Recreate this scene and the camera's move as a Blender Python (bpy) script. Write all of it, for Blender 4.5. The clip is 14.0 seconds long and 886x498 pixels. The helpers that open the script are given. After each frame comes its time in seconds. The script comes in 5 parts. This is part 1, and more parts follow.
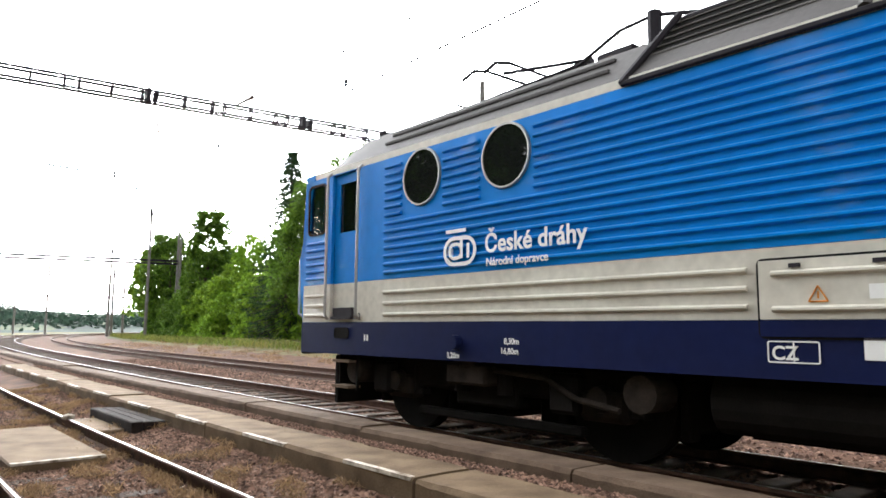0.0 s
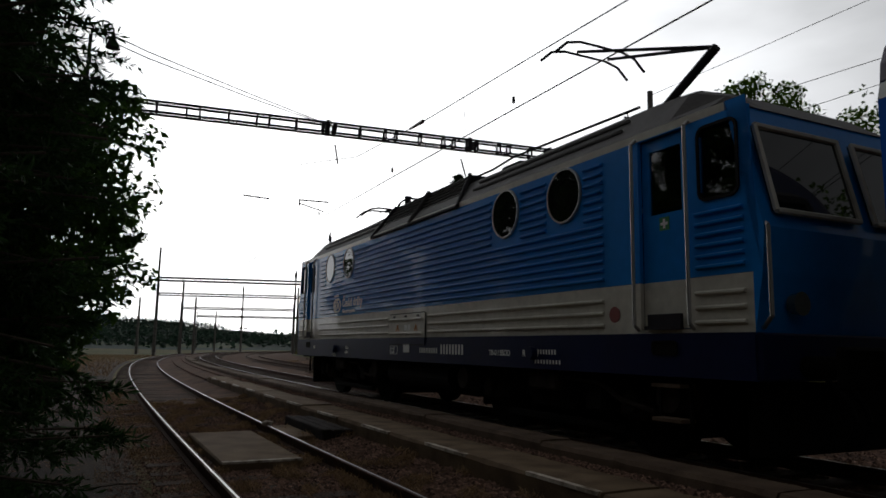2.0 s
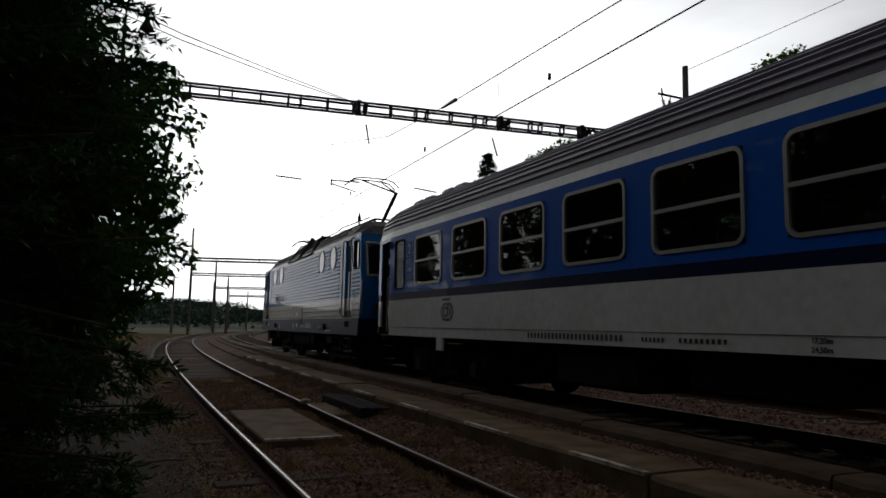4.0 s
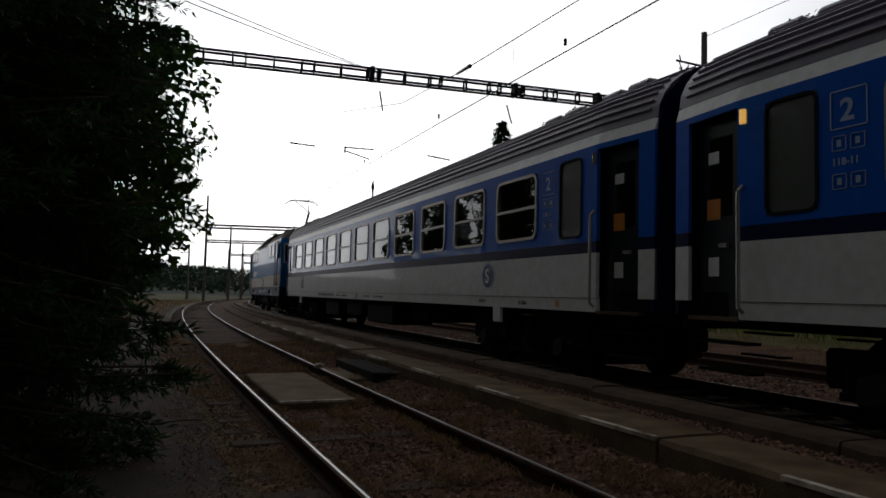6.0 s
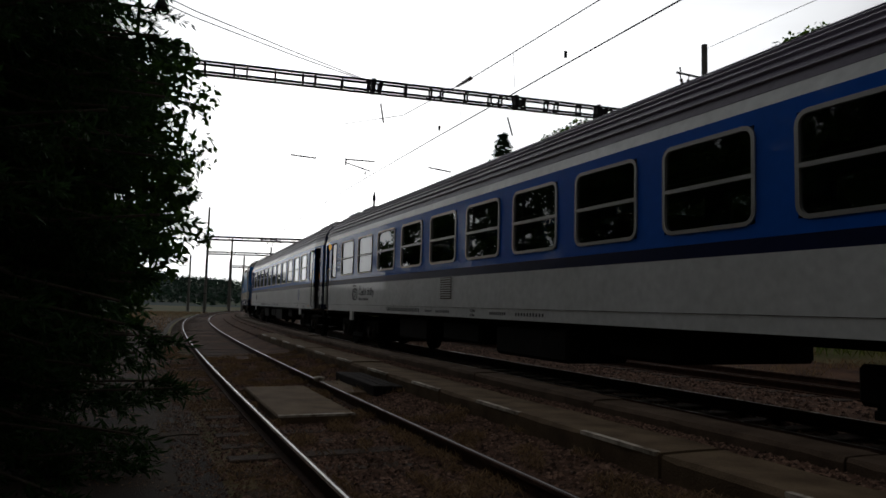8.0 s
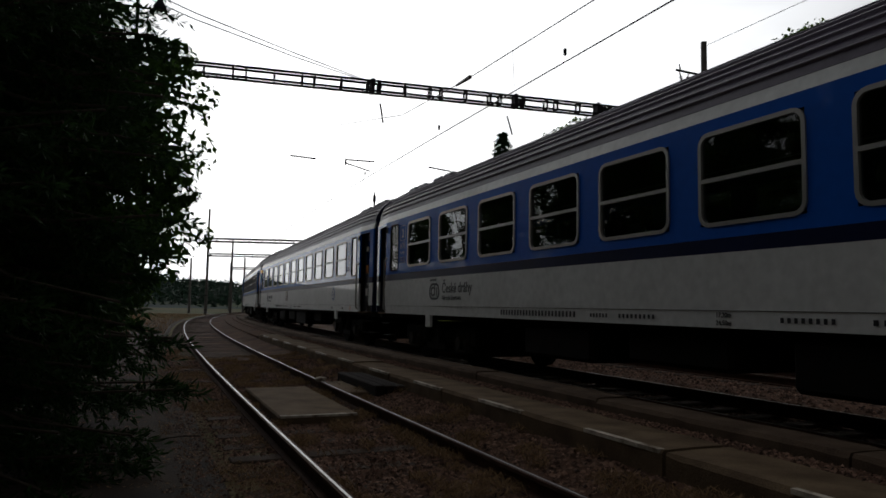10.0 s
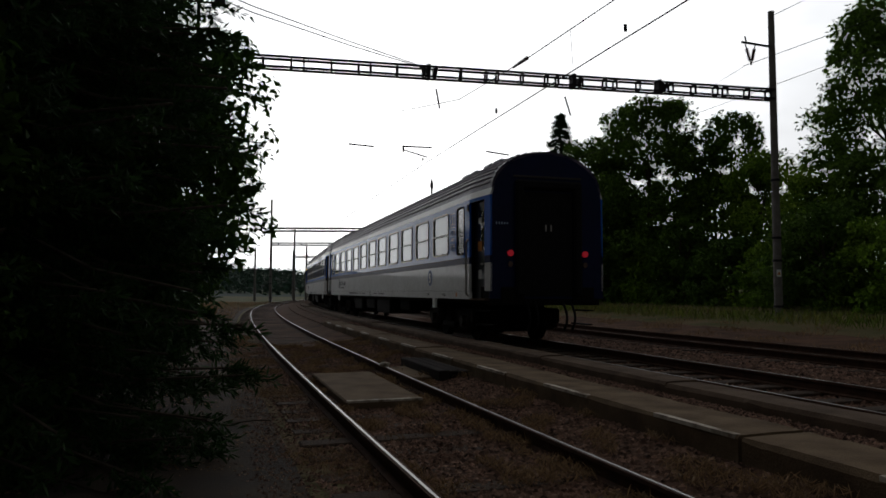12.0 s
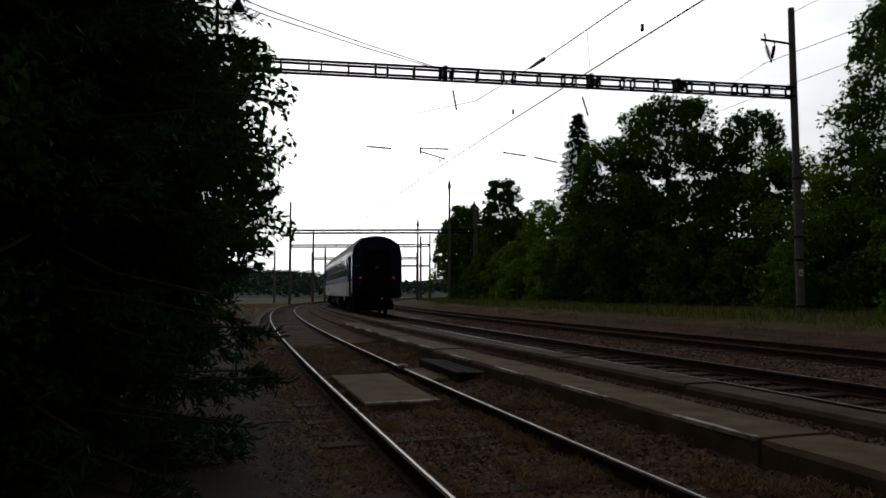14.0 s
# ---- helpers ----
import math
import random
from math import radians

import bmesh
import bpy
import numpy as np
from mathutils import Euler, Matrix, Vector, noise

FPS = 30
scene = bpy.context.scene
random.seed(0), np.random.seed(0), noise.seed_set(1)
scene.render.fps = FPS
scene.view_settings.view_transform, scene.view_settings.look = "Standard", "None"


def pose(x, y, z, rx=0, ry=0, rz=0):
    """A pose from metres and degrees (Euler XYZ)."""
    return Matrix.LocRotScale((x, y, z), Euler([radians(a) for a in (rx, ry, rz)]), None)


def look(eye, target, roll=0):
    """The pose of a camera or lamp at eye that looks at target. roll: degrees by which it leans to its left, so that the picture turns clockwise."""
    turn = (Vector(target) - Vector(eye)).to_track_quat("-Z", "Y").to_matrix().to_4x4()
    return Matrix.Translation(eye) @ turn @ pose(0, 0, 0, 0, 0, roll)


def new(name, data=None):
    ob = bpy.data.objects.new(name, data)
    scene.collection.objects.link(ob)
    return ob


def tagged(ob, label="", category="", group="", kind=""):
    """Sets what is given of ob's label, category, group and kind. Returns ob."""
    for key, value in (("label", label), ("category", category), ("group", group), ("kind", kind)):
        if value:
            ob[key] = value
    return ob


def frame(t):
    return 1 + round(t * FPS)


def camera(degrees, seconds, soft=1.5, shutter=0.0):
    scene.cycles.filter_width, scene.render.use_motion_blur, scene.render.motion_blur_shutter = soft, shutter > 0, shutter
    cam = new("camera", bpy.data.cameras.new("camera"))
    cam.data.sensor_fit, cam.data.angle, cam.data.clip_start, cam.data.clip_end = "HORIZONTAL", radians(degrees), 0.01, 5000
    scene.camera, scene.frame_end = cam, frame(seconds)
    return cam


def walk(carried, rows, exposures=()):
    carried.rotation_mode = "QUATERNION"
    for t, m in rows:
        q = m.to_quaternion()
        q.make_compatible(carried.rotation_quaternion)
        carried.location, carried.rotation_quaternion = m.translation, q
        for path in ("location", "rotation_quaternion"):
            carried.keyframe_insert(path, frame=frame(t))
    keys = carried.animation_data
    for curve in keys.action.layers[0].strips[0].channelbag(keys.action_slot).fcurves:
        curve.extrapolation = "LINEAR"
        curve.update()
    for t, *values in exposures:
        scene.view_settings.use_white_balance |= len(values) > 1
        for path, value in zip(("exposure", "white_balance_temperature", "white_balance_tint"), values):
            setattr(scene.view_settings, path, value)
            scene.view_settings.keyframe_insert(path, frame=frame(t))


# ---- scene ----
# The camera: carried by hand, standing beside the outer track.
cam = camera(64.6, 14.0, soft=1.6)
CAM = [
    (0, 0.196, -0.147, 1.405, -23.27, 6.61, -0.51), (0.5, 0.166, -0.027, 1.377, -17.52, 6.26, -0.56),
    (1, 0.075, -0.043, 1.351, -12.01, 5.56, -0.12), (1.5, 0.049, -0.028, 1.350, -6.32, 6.22, -0.73),
    (2, 0.080, -0.087, 1.311, -9.86, 8.09, -0.95), (2.5, 0.033, -0.037, 1.322, -11.22, 6.43, -0.44),
    (3, -0.004, -0.018, 1.326, -9.53, 6.64, -1.21), (5.5, -0.060, -0.029, 1.279, -6.60, 4.55, -0.95),
    (6, -0.042, -0.040, 1.279, -6.52, 3.82, -1.50), (6.5, -0.058, 0.006, 1.292, -5.40, 3.98, -1.29),
    (7, -0.025, 0.024, 1.287, -5.15, 4.19, -1.49), (7.5, -0.025, 0.004, 1.286, -5.38, 4.37, -1.65),
    (8, -0.022, 0.002, 1.295, -6.41, 4.76, -1.48), (8.5, -0.024, 0.001, 1.294, -6.45, 4.45, -1.21),
    (11, -0.022, 0.053, 1.276, -6.07, 4.92, -0.72), (11.5, -0.045, 0.058, 1.278, -3.90, 3.73, -0.39),
    (12, -0.060, 0.079, 1.275, -1.50, 3.51, -0.17), (12.5, -0.054, 0.080, 1.265, -0.70, 3.50, 0.02),
    (13, -0.059, 0.050, 1.276, -0.13, 3.41, 0.22), (13.5, -0.053, 0.049, 1.285, 0.21, 3.41, -0.06),
    (14, -0.047, 0.050, 1.288, 0.00, 3.59, 0.08)]
EXPOSURES = [(0, 0.65), (0.5, -0.05), (1, -0.55), (1.5, -2.4), (2, -3.1), (2.5, -3.2), (3, -3.22), (5.5, -3.25), (8.5, -3.22), (11, -3.25), (14, -3.32)]
walk(cam, [(t, pose(x, y, z, 90 + p, r, w)) for t, x, y, z, w, p, r in CAM], EXPOSURES)

# ---- light: a bright overcast sky, the hidden sun ahead ----
SUN_UP, SUN_TURN = radians(13), radians(-2)
world = bpy.data.worlds.new("sky")
scene.world = world
world.use_nodes = True
wt = world.node_tree
sky = wt.nodes.new("ShaderNodeTexSky")
sky.sky_type, sky.sun_disc = "NISHITA", False
sky.sun_elevation, sky.sun_rotation = SUN_UP, SUN_TURN
sky.air_density, sky.dust_density, sky.ozone_density = 1.0, 2.0, 1.0
grey = wt.nodes.new("ShaderNodeRGBToBW")
tone = wt.nodes.new("ShaderNodeMix")
tone.data_type = "RGBA"
tone.inputs["Factor"].default_value = 0.85
coord = wt.nodes.new("ShaderNodeTexCoord")
# thin cloud veil: brightest towards the hidden sun, fading round to the far side of the sky
toward = wt.nodes.new("ShaderNodeVectorMath")
toward.operation = "DOT_PRODUCT"
toward.inputs[1].default_value = (math.sin(SUN_TURN) * math.cos(SUN_UP), math.cos(SUN_TURN) * math.cos(SUN_UP), math.sin(SUN_UP))
half = wt.nodes.new("ShaderNodeMapRange")
half.inputs["From Min"].default_value, half.inputs["From Max"].default_value = -1.0, 1.0
glow = wt.nodes.new("ShaderNodeMath")
glow.operation = "POWER"
glow.inputs[1].default_value = 7.0
veil = wt.nodes.new("ShaderNodeMath")
veil.operation = "MULTIPLY_ADD"
veil.inputs[1].default_value, veil.inputs[2].default_value = 12.5, 0.72
cloud = wt.nodes.new("ShaderNodeTexNoise")
cloud.inputs["Scale"].default_value, cloud.inputs["Detail"].default_value = 3.0, 6.0
stretch = wt.nodes.new("ShaderNodeMapping")
stretch.inputs["Scale"].default_value = (1, 1, 3.0)
shade = wt.nodes.new("ShaderNodeMapRange")
shade.inputs["From Min"].default_value, shade.inputs["From Max"].default_value = 0.3, 0.7
shade.inputs["To Min"].default_value, shade.inputs["To Max"].default_value = 0.75, 1.2
lit = wt.nodes.new("ShaderNodeMath")
lit.operation = "MULTIPLY"
mixed = wt.nodes.new("ShaderNodeVectorMath")
mixed.operation = "SCALE"
thin = wt.nodes.new("ShaderNodeVectorMath")
thin.operation = "SCALE"
thin.inputs["Scale"].default_value = 0.1
both = wt.nodes.new("ShaderNodeVectorMath")
both.operation = "ADD"
white = wt.nodes.new("ShaderNodeCombineXYZ")
for k, c in enumerate((0.98, 1.0, 1.03)):
    white.inputs[k].default_value = c
back = wt.nodes["Background"]
back.inputs["Strength"].default_value = 1.0
wt.links.new(coord.outputs["Generated"], stretch.inputs["Vector"])
wt.links.new(coord.outputs["Generated"], toward.inputs[0])
wt.links.new(toward.outputs["Value"], half.inputs["Value"])
wt.links.new(half.outputs["Result"], glow.inputs[0])
wt.links.new(glow.outputs["Value"], veil.inputs[0])
wt.links.new(stretch.outputs["Vector"], cloud.inputs["Vector"])
wt.links.new(cloud.outputs["Fac"], shade.inputs["Value"])
wt.links.new(veil.outputs["Value"], lit.inputs[0])
wt.links.new(shade.outputs["Result"], lit.inputs[1])
wt.links.new(white.outputs["Vector"], mixed.inputs[0])
wt.links.new(lit.outputs["Value"], mixed.inputs["Scale"])
wt.links.new(sky.outputs["Color"], grey.inputs["Color"])
wt.links.new(sky.outputs["Color"], tone.inputs["A"])
wt.links.new(grey.outputs["Val"], tone.inputs["B"])
wt.links.new(tone.outputs["Result"], thin.inputs[0])
wt.links.new(mixed.outputs["Vector"], both.inputs[0])
wt.links.new(thin.outputs["Vector"], both.inputs[1])
wt.links.new(both.outputs["Vector"], back.inputs["Color"])
sun = new("sun", bpy.data.lights.new("sun", "SUN"))
sun.data.energy, sun.data.angle, sun.data.color = 0.5, radians(25), (1.0, 0.96, 0.9)
sun.matrix_world = look((40 * math.sin(SUN_TURN), 40 * math.cos(SUN_TURN), 40 * math.tan(SUN_UP)), (0, 0, 0))


# ---- materials ----
def material(name, colour, rough=0.7, metal=0.0, other=None, scale=4.0, mix=0.5, bump=0.0, fine=60.0, coat=0.0, spec=0.5, per_piece=0.0,
             emit=None):
    """A surface with stains at one scale, grain at another, and fine relief."""
    m = bpy.data.materials.new(name)
    m.use_nodes = True
    t = m.node_tree
    b = t.nodes["Principled BSDF"]
    b.inputs["Roughness"].default_value, b.inputs["Metallic"].default_value = rough, metal
    b.inputs["Coat Weight"].default_value, b.inputs["Specular IOR Level"].default_value = coat, spec
    b.inputs["Coat Roughness"].default_value = 0.03
    if emit:
        b.inputs["Emission Color"].default_value, b.inputs["Emission Strength"].default_value = (*emit[:3], 1), emit[3]
    co = t.nodes.new("ShaderNodeTexCoord")
    big, small = t.nodes.new("ShaderNodeTexNoise"), t.nodes.new("ShaderNodeTexNoise")
    big.inputs["Scale"].default_value, big.inputs["Detail"].default_value = scale, 5
    small.inputs["Scale"].default_value, small.inputs["Detail"].default_value = fine, 3
    for n in (big, small):
        t.links.new(co.outputs["Object"], n.inputs["Vector"])
    ramp = t.nodes.new("ShaderNodeMapRange")
    ramp.inputs["From Min"].default_value, ramp.inputs["From Max"].default_value = 0.35, 0.68
    ramp.inputs["To Max"].default_value = mix
    t.links.new(big.outputs["Fac"], ramp.inputs["Value"])
    m1 = t.nodes.new("ShaderNodeMix")
    m1.data_type = "RGBA"
    m1.inputs["A"].default_value = (*colour, 1)
    m1.inputs["B"].default_value = (*(other or [c * 0.6 for c in colour]), 1)
    t.links.new(ramp.outputs["Result"], m1.inputs["Factor"])
    m2 = t.nodes.new("ShaderNodeHueSaturation")
    r2 = t.nodes.new("ShaderNodeMapRange")
    r2.inputs["To Min"].default_value, r2.inputs["To Max"].default_value = 1 - 0.35 * mix, 1 + 0.35 * mix
    t.links.new(small.outputs["Fac"], r2.inputs["Value"])
    t.links.new(m1.outputs["Result"], m2.inputs["Color"])
    last = r2.outputs["Result"]
    if per_piece:
        info = t.nodes.new("ShaderNodeNewGeometry")
        r3 = t.nodes.new("ShaderNodeMapRange")
        r3.inputs["To Min"].default_value, r3.inputs["To Max"].default_value = 1 - per_piece, 1 + per_piece
        t.links.new(info.outputs["Random Per Island"], r3.inputs["Value"])
        mul = t.nodes.new("ShaderNodeMath")
        mul.operation = "MULTIPLY"
        t.links.new(last, mul.inputs[0])
        t.links.new(r3.outputs["Result"], mul.inputs[1])
        last = mul.outputs["Value"]
    t.links.new(last, m2.inputs["Value"])
    t.links.new(m2.outputs["Color"], b.inputs["Base Color"])
    if bump:
        bp = t.nodes.new("ShaderNodeBump")
        bp.inputs["Strength"].default_value, bp.inputs["Distance"].default_value = bump, 0.02
        t.links.new(small.outputs["Fac"], bp.inputs["Height"])
        t.links.new(bp.outputs["Normal"], b.inputs["Normal"])
    return m


BALLAST = material("ballast", (0.115, 0.06, 0.037), 0.95, other=(0.042, 0.024, 0.017), scale=1.3, mix=0.9, bump=0.9, fine=28, spec=0.08)
GRAVEL = material("gravel_stones", (0.20, 0.122, 0.088), 0.9, other=(0.07, 0.04, 0.029), scale=3, mix=0.7, per_piece=0.8, spec=0.08)
SOIL = material("dry_soil", (0.15, 0.11, 0.06), 0.95, other=(0.075, 0.08, 0.03), scale=0.5, mix=1.0, bump=0.6, fine=18, spec=0.08)
MEADOW = material("meadow_turf", (0.045, 0.062, 0.02), 0.95, other=(0.10, 0.082, 0.036), scale=0.06, mix=0.9, fine=1.5, spec=0.05)
FIELD = material("far_fields", (0.016, 0.036, 0.014), 0.95, other=(0.06, 0.075, 0.03), scale=0.012, mix=0.9, fine=0.4, spec=0.08)
# the bluish cast of distance is mixed into the woods' green
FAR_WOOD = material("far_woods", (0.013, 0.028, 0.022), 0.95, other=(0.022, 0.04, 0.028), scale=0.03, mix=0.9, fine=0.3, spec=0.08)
ASPHALT = material("worn_asphalt", (0.042, 0.037, 0.033), 0.9, other=(0.082, 0.06, 0.043), scale=1.1, mix=1.0, bump=0.7, fine=90, spec=0.08)
CONCRETE = material("old_concrete", (0.185, 0.13, 0.08), 0.9, other=(0.075, 0.05, 0.031), scale=2.2, mix=0.9, bump=0.35, fine=60, spec=0.08)
KERB = material("weathered_kerb", (0.135, 0.095, 0.066), 0.9, other=(0.07, 0.047, 0.033), scale=3, mix=0.9, bump=0.4, fine=60, spec=0.08)
WHITE_LINE = material("chipped_white_paint", (0.66, 0.60, 0.50), 0.8, other=(0.15, 0.115, 0.08), scale=7, mix=1.0, bump=0.2, spec=0.08)
WOOD = material("tarred_sleeper_wood", (0.07, 0.047, 0.034), 0.9, other=(0.045, 0.034, 0.027), scale=6, mix=0.9, bump=0.6, fine=50, spec=0.08)
RUST = material("rusty_rail_side", (0.085, 0.045, 0.03), 0.85, other=(0.045, 0.027, 0.02), scale=8, mix=0.9, bump=0.4, fine=80, spec=0.08)
SHINE = material("polished_rail_head", (0.36, 0.34, 0.33), 0.42, 1.0, scale=3, mix=0.4)
TAR_WOOD = material("blackened_timber", (0.014, 0.011, 0.010), 0.9, other=(0.028, 0.02, 0.017), scale=6, mix=0.9, bump=0.6, fine=50, spec=0.08)
RAIL_DULL = material("dull_rail_head", (0.16, 0.11, 0.085), 0.55, 0.6, scale=3, mix=0.4)
IRON = material("dark_painted_iron", (0.028, 0.025, 0.03), 0.7, scale=6, mix=0.5, spec=0.1)
POST = material("grey_mast_paint", (0.19, 0.18, 0.17), 0.75, other=(0.11, 0.095, 0.085), scale=3, mix=0.8, bump=0.15, spec=0.08)
WIRE = material("overhead_wire", (0.025, 0.024, 0.024), 0.7, spec=0.1)
BLUE = material("gloss_blue_paint", (0.003, 0.20, 0.60), 0.4, other=(0.003, 0.165, 0.51), scale=0.9, mix=0.4, coat=0.4, fine=7, spec=0.08)
DEEP = material("royal_blue_paint", (0.003, 0.105, 0.52), 0.4, other=(0.003, 0.09, 0.45), scale=0.9, mix=0.4, coat=0.4, fine=7, spec=0.08)
NAVY = material("navy_paint", (0.009, 0.014, 0.055), 0.4, other=(0.012, 0.014, 0.035), scale=1.5, mix=0.5, coat=0.03, fine=9, spec=0.06)
CREAM = material("pale_grey_paint", (0.60, 0.575, 0.50), 0.4, other=(0.49, 0.455, 0.385), scale=0.8, mix=0.7, coat=0.4, fine=9, spec=0.12)
LIGHT = material("light_grey_paint", (0.69, 0.70, 0.69), 0.45, other=(0.57, 0.57, 0.55), scale=0.7, mix=0.6, coat=0.3, fine=9, spec=0.12)
ROOF_GREY = material("grey_roof_paint", (0.066, 0.061, 0.06), 0.65, other=(0.042, 0.038, 0.037), scale=1.2, mix=0.8, fine=20, spec=0.15)
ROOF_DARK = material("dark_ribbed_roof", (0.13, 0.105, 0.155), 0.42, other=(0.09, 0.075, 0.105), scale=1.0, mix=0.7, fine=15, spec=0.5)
# the roof paint lightened: sky light on the rib edges is in the colour
ROOF_RIB = material("sky_lit_rib_paint", (0.27, 0.235, 0.30), 0.42, other=(0.19, 0.165, 0.21), scale=1.0, mix=0.7, fine=15, spec=0.5)
# black taken extra deep: the shadow under the train is in the colour
BLACK = material("shaded_black", (0.007, 0.0065, 0.006), 0.9, other=(0.012, 0.01, 0.009), scale=3, mix=0.9, spec=0.08)
RUBBER = material("black_rubber", (0.012, 0.012, 0.013), 0.7, spec=0.08)
DOOR_DARK = material("dark_door_leaf", (0.012, 0.014, 0.022), 0.3, coat=0.6)
CHROME = material("bright_metal", (0.36, 0.35, 0.33), 0.4, 0.7, mix=0.2)
WHITE = material("white_lettering", (0.78, 0.78, 0.76), 0.5, mix=0.1)
PALE = material("pale_pictograms", (0.35, 0.45, 0.62), 0.5, mix=0.2)
INK = material("dark_lettering", (0.02, 0.02, 0.025), 0.5, mix=0.1)
ORANGE = material("orange_paint", (0.62, 0.22, 0.02), 0.5, mix=0.4)
YELLOW = material("yellow_paint", (0.65, 0.48, 0.05), 0.5, mix=0.3)
TAIL = material("red_tail_lamp", (0.5, 0.02, 0.03), 0.3, emit=(1.0, 0.03, 0.06, 1.2))
AMBER = material("amber_door_lamp", (0.8, 0.45, 0.1), 0.3, emit=(1.0, 0.55, 0.12, 5.0))
GREEN = material("green_sign_paint", (0.02, 0.22, 0.06), 0.5, mix=0.2)
DULL_RED = material("dull_red_paint", (0.22, 0.03, 0.025), 0.6, mix=0.4)
SIGN_BLUE = material("sign_blue_paint", (0.006, 0.03, 0.12), 0.4, mix=0.3)
DUSTY = material("dusty_brown_iron", (0.032, 0.025, 0.02), 0.9, other=(0.014, 0.011, 0.009), scale=5, mix=0.9, bump=0.3, spec=0.08)
DUSTY_BLACK = material("oily_black_iron", (0.016, 0.013, 0.011), 0.8, other=(0.03, 0.023, 0.018), scale=6, mix=0.9, bump=0.2, spec=0.1)
BARK = material("bark", (0.10, 0.08, 0.06), 0.95, other=(0.05, 0.04, 0.03), scale=5, mix=0.9, bump=0.7, fine=25, spec=0.08)
INSULATOR = material("brown_porcelain", (0.07, 0.03, 0.02), 0.25, mix=0.2)


def leaf_material(name, a, b, glow=0.35):
    """Leaves: a matt upper side, and light that shines through them."""
    m = material(name, a, 0.6, other=b, scale=0.35, mix=0.9, per_piece=0.45, fine=3, spec=0.12)
    t = m.node_tree
    front = t.nodes["Principled BSDF"]
    thin = t.nodes.new("ShaderNodeBsdfTranslucent")
    both = t.nodes.new("ShaderNodeMixShader")
    both.inputs["Fac"].default_value = glow
    t.links.new(front.inputs["Base Color"].links[0].from_socket, thin.inputs["Color"])
    t.links.new(front.outputs["BSDF"], both.inputs[1])
    t.links.new(thin.outputs["BSDF"], both.inputs[2])
    t.links.new(both.outputs["Shader"], t.nodes["Material Output"].inputs["Surface"])
    return m


LEAF = leaf_material("broad_leaves", (0.14, 0.255, 0.022), (0.21, 0.31, 0.03))
# near trees against the bright sky: their shade is put into this green
LEAF_SHADED = leaf_material("shaded_leaves", (0.034, 0.075, 0.012), (0.052, 0.10, 0.015))
LEAF_MID = leaf_material("mid_green_leaves", (0.075, 0.145, 0.02), (0.11, 0.19, 0.022))
# far crowns carry the blue of haze in their leaf colour
FAR_LEAF = leaf_material("hazed_crowns", (0.018, 0.036, 0.026), (0.03, 0.052, 0.034))
NEEDLE = leaf_material("spruce_needles", (0.019, 0.047, 0.014), (0.03, 0.062, 0.017))
GRASS = leaf_material("meadow_grass", (0.09, 0.14, 0.02), (0.19, 0.16, 0.05))
STRAW = leaf_material("dry_grass", (0.25, 0.16, 0.085), (0.16, 0.10, 0.05))


def pane_material(name, tint, rough=0.02):
    m = bpy.data.materials.new(name)
    m.use_nodes = True
    b = m.node_tree.nodes["Principled BSDF"]
    b.inputs["Base Color"].default_value = (*tint, 1)
    b.inputs["Roughness"].default_value, b.inputs["Transmission Weight"].default_value, b.inputs["IOR"].default_value = rough, 1.0, 1.5
    return m


GLASS = pane_material("tinted_window_glass", (0.22, 0.25, 0.25))
GLASS.node_tree.nodes["Principled BSDF"].inputs["IOR"].default_value = 1.75  # two panes mirror more than one
MILK = material("frosted_glass", (0.10, 0.11, 0.10), 0.25, coat=0.8, mix=0.3)
# opaque: the unlit inside behind the pane is painted as near-black
DARK_GLASS = material("dark_room_glass", (0.008, 0.009, 0.009), 0.02, spec=0.5, coat=0.0, mix=0.1)
DARK_GLASS.node_tree.nodes["Principled BSDF"].inputs["IOR"].default_value = 1.6


# ---- mesh tools ----
def box(bm, x0, x1, y0, y1, z0, z1, bevel=0.0):
    m = Matrix.Translation(((x0 + x1) / 2, (y0 + y1) / 2, (z0 + z1) / 2)) @ Matrix.Diagonal((x1 - x0, y1 - y0, z1 - z0, 1))
    made = bmesh.ops.create_cube(bm, size=1, matrix=m)["verts"]
    if bevel:
        edges = list({e for v in made for e in v.link_edges})
        bmesh.ops.bevel(bm, geom=edges, offset=bevel, segments=1, affect="EDGES", clamp_overlap=True)


def tube(bm, a, b, r, r2=None, n=8):
    a, b = Vector(a), Vector(b)
    d = b - a
    m = Matrix.Translation((a + b) / 2) @ d.to_track_quat("Z", "Y").to_matrix().to_4x4()
    bmesh.ops.create_cone(bm, cap_ends=True, segments=n, radius1=r, radius2=r if r2 is None else r2, depth=d.length, matrix=m)


def pipe(bm, points, r, n=6):
    for a, b in zip(points, points[1:]):
        tube(bm, a, b, r, n=n)


def loft(bm, rings, close=False, caps=True):
    """Join rings of equally many points into a skin."""
    rows = [[bm.verts.new(p) for p in ring] for ring in rings]
    n = len(rows[0])
    for a, b in zip(rows, rows[1:]):
        for i in range(n if close else n - 1):
            j = (i + 1) % n
            bm.faces.new((a[i], a[j], b[j], b[i]))
    if caps and close:
        bm.faces.new(rows[0][::-1])
        bm.faces.new(rows[-1])


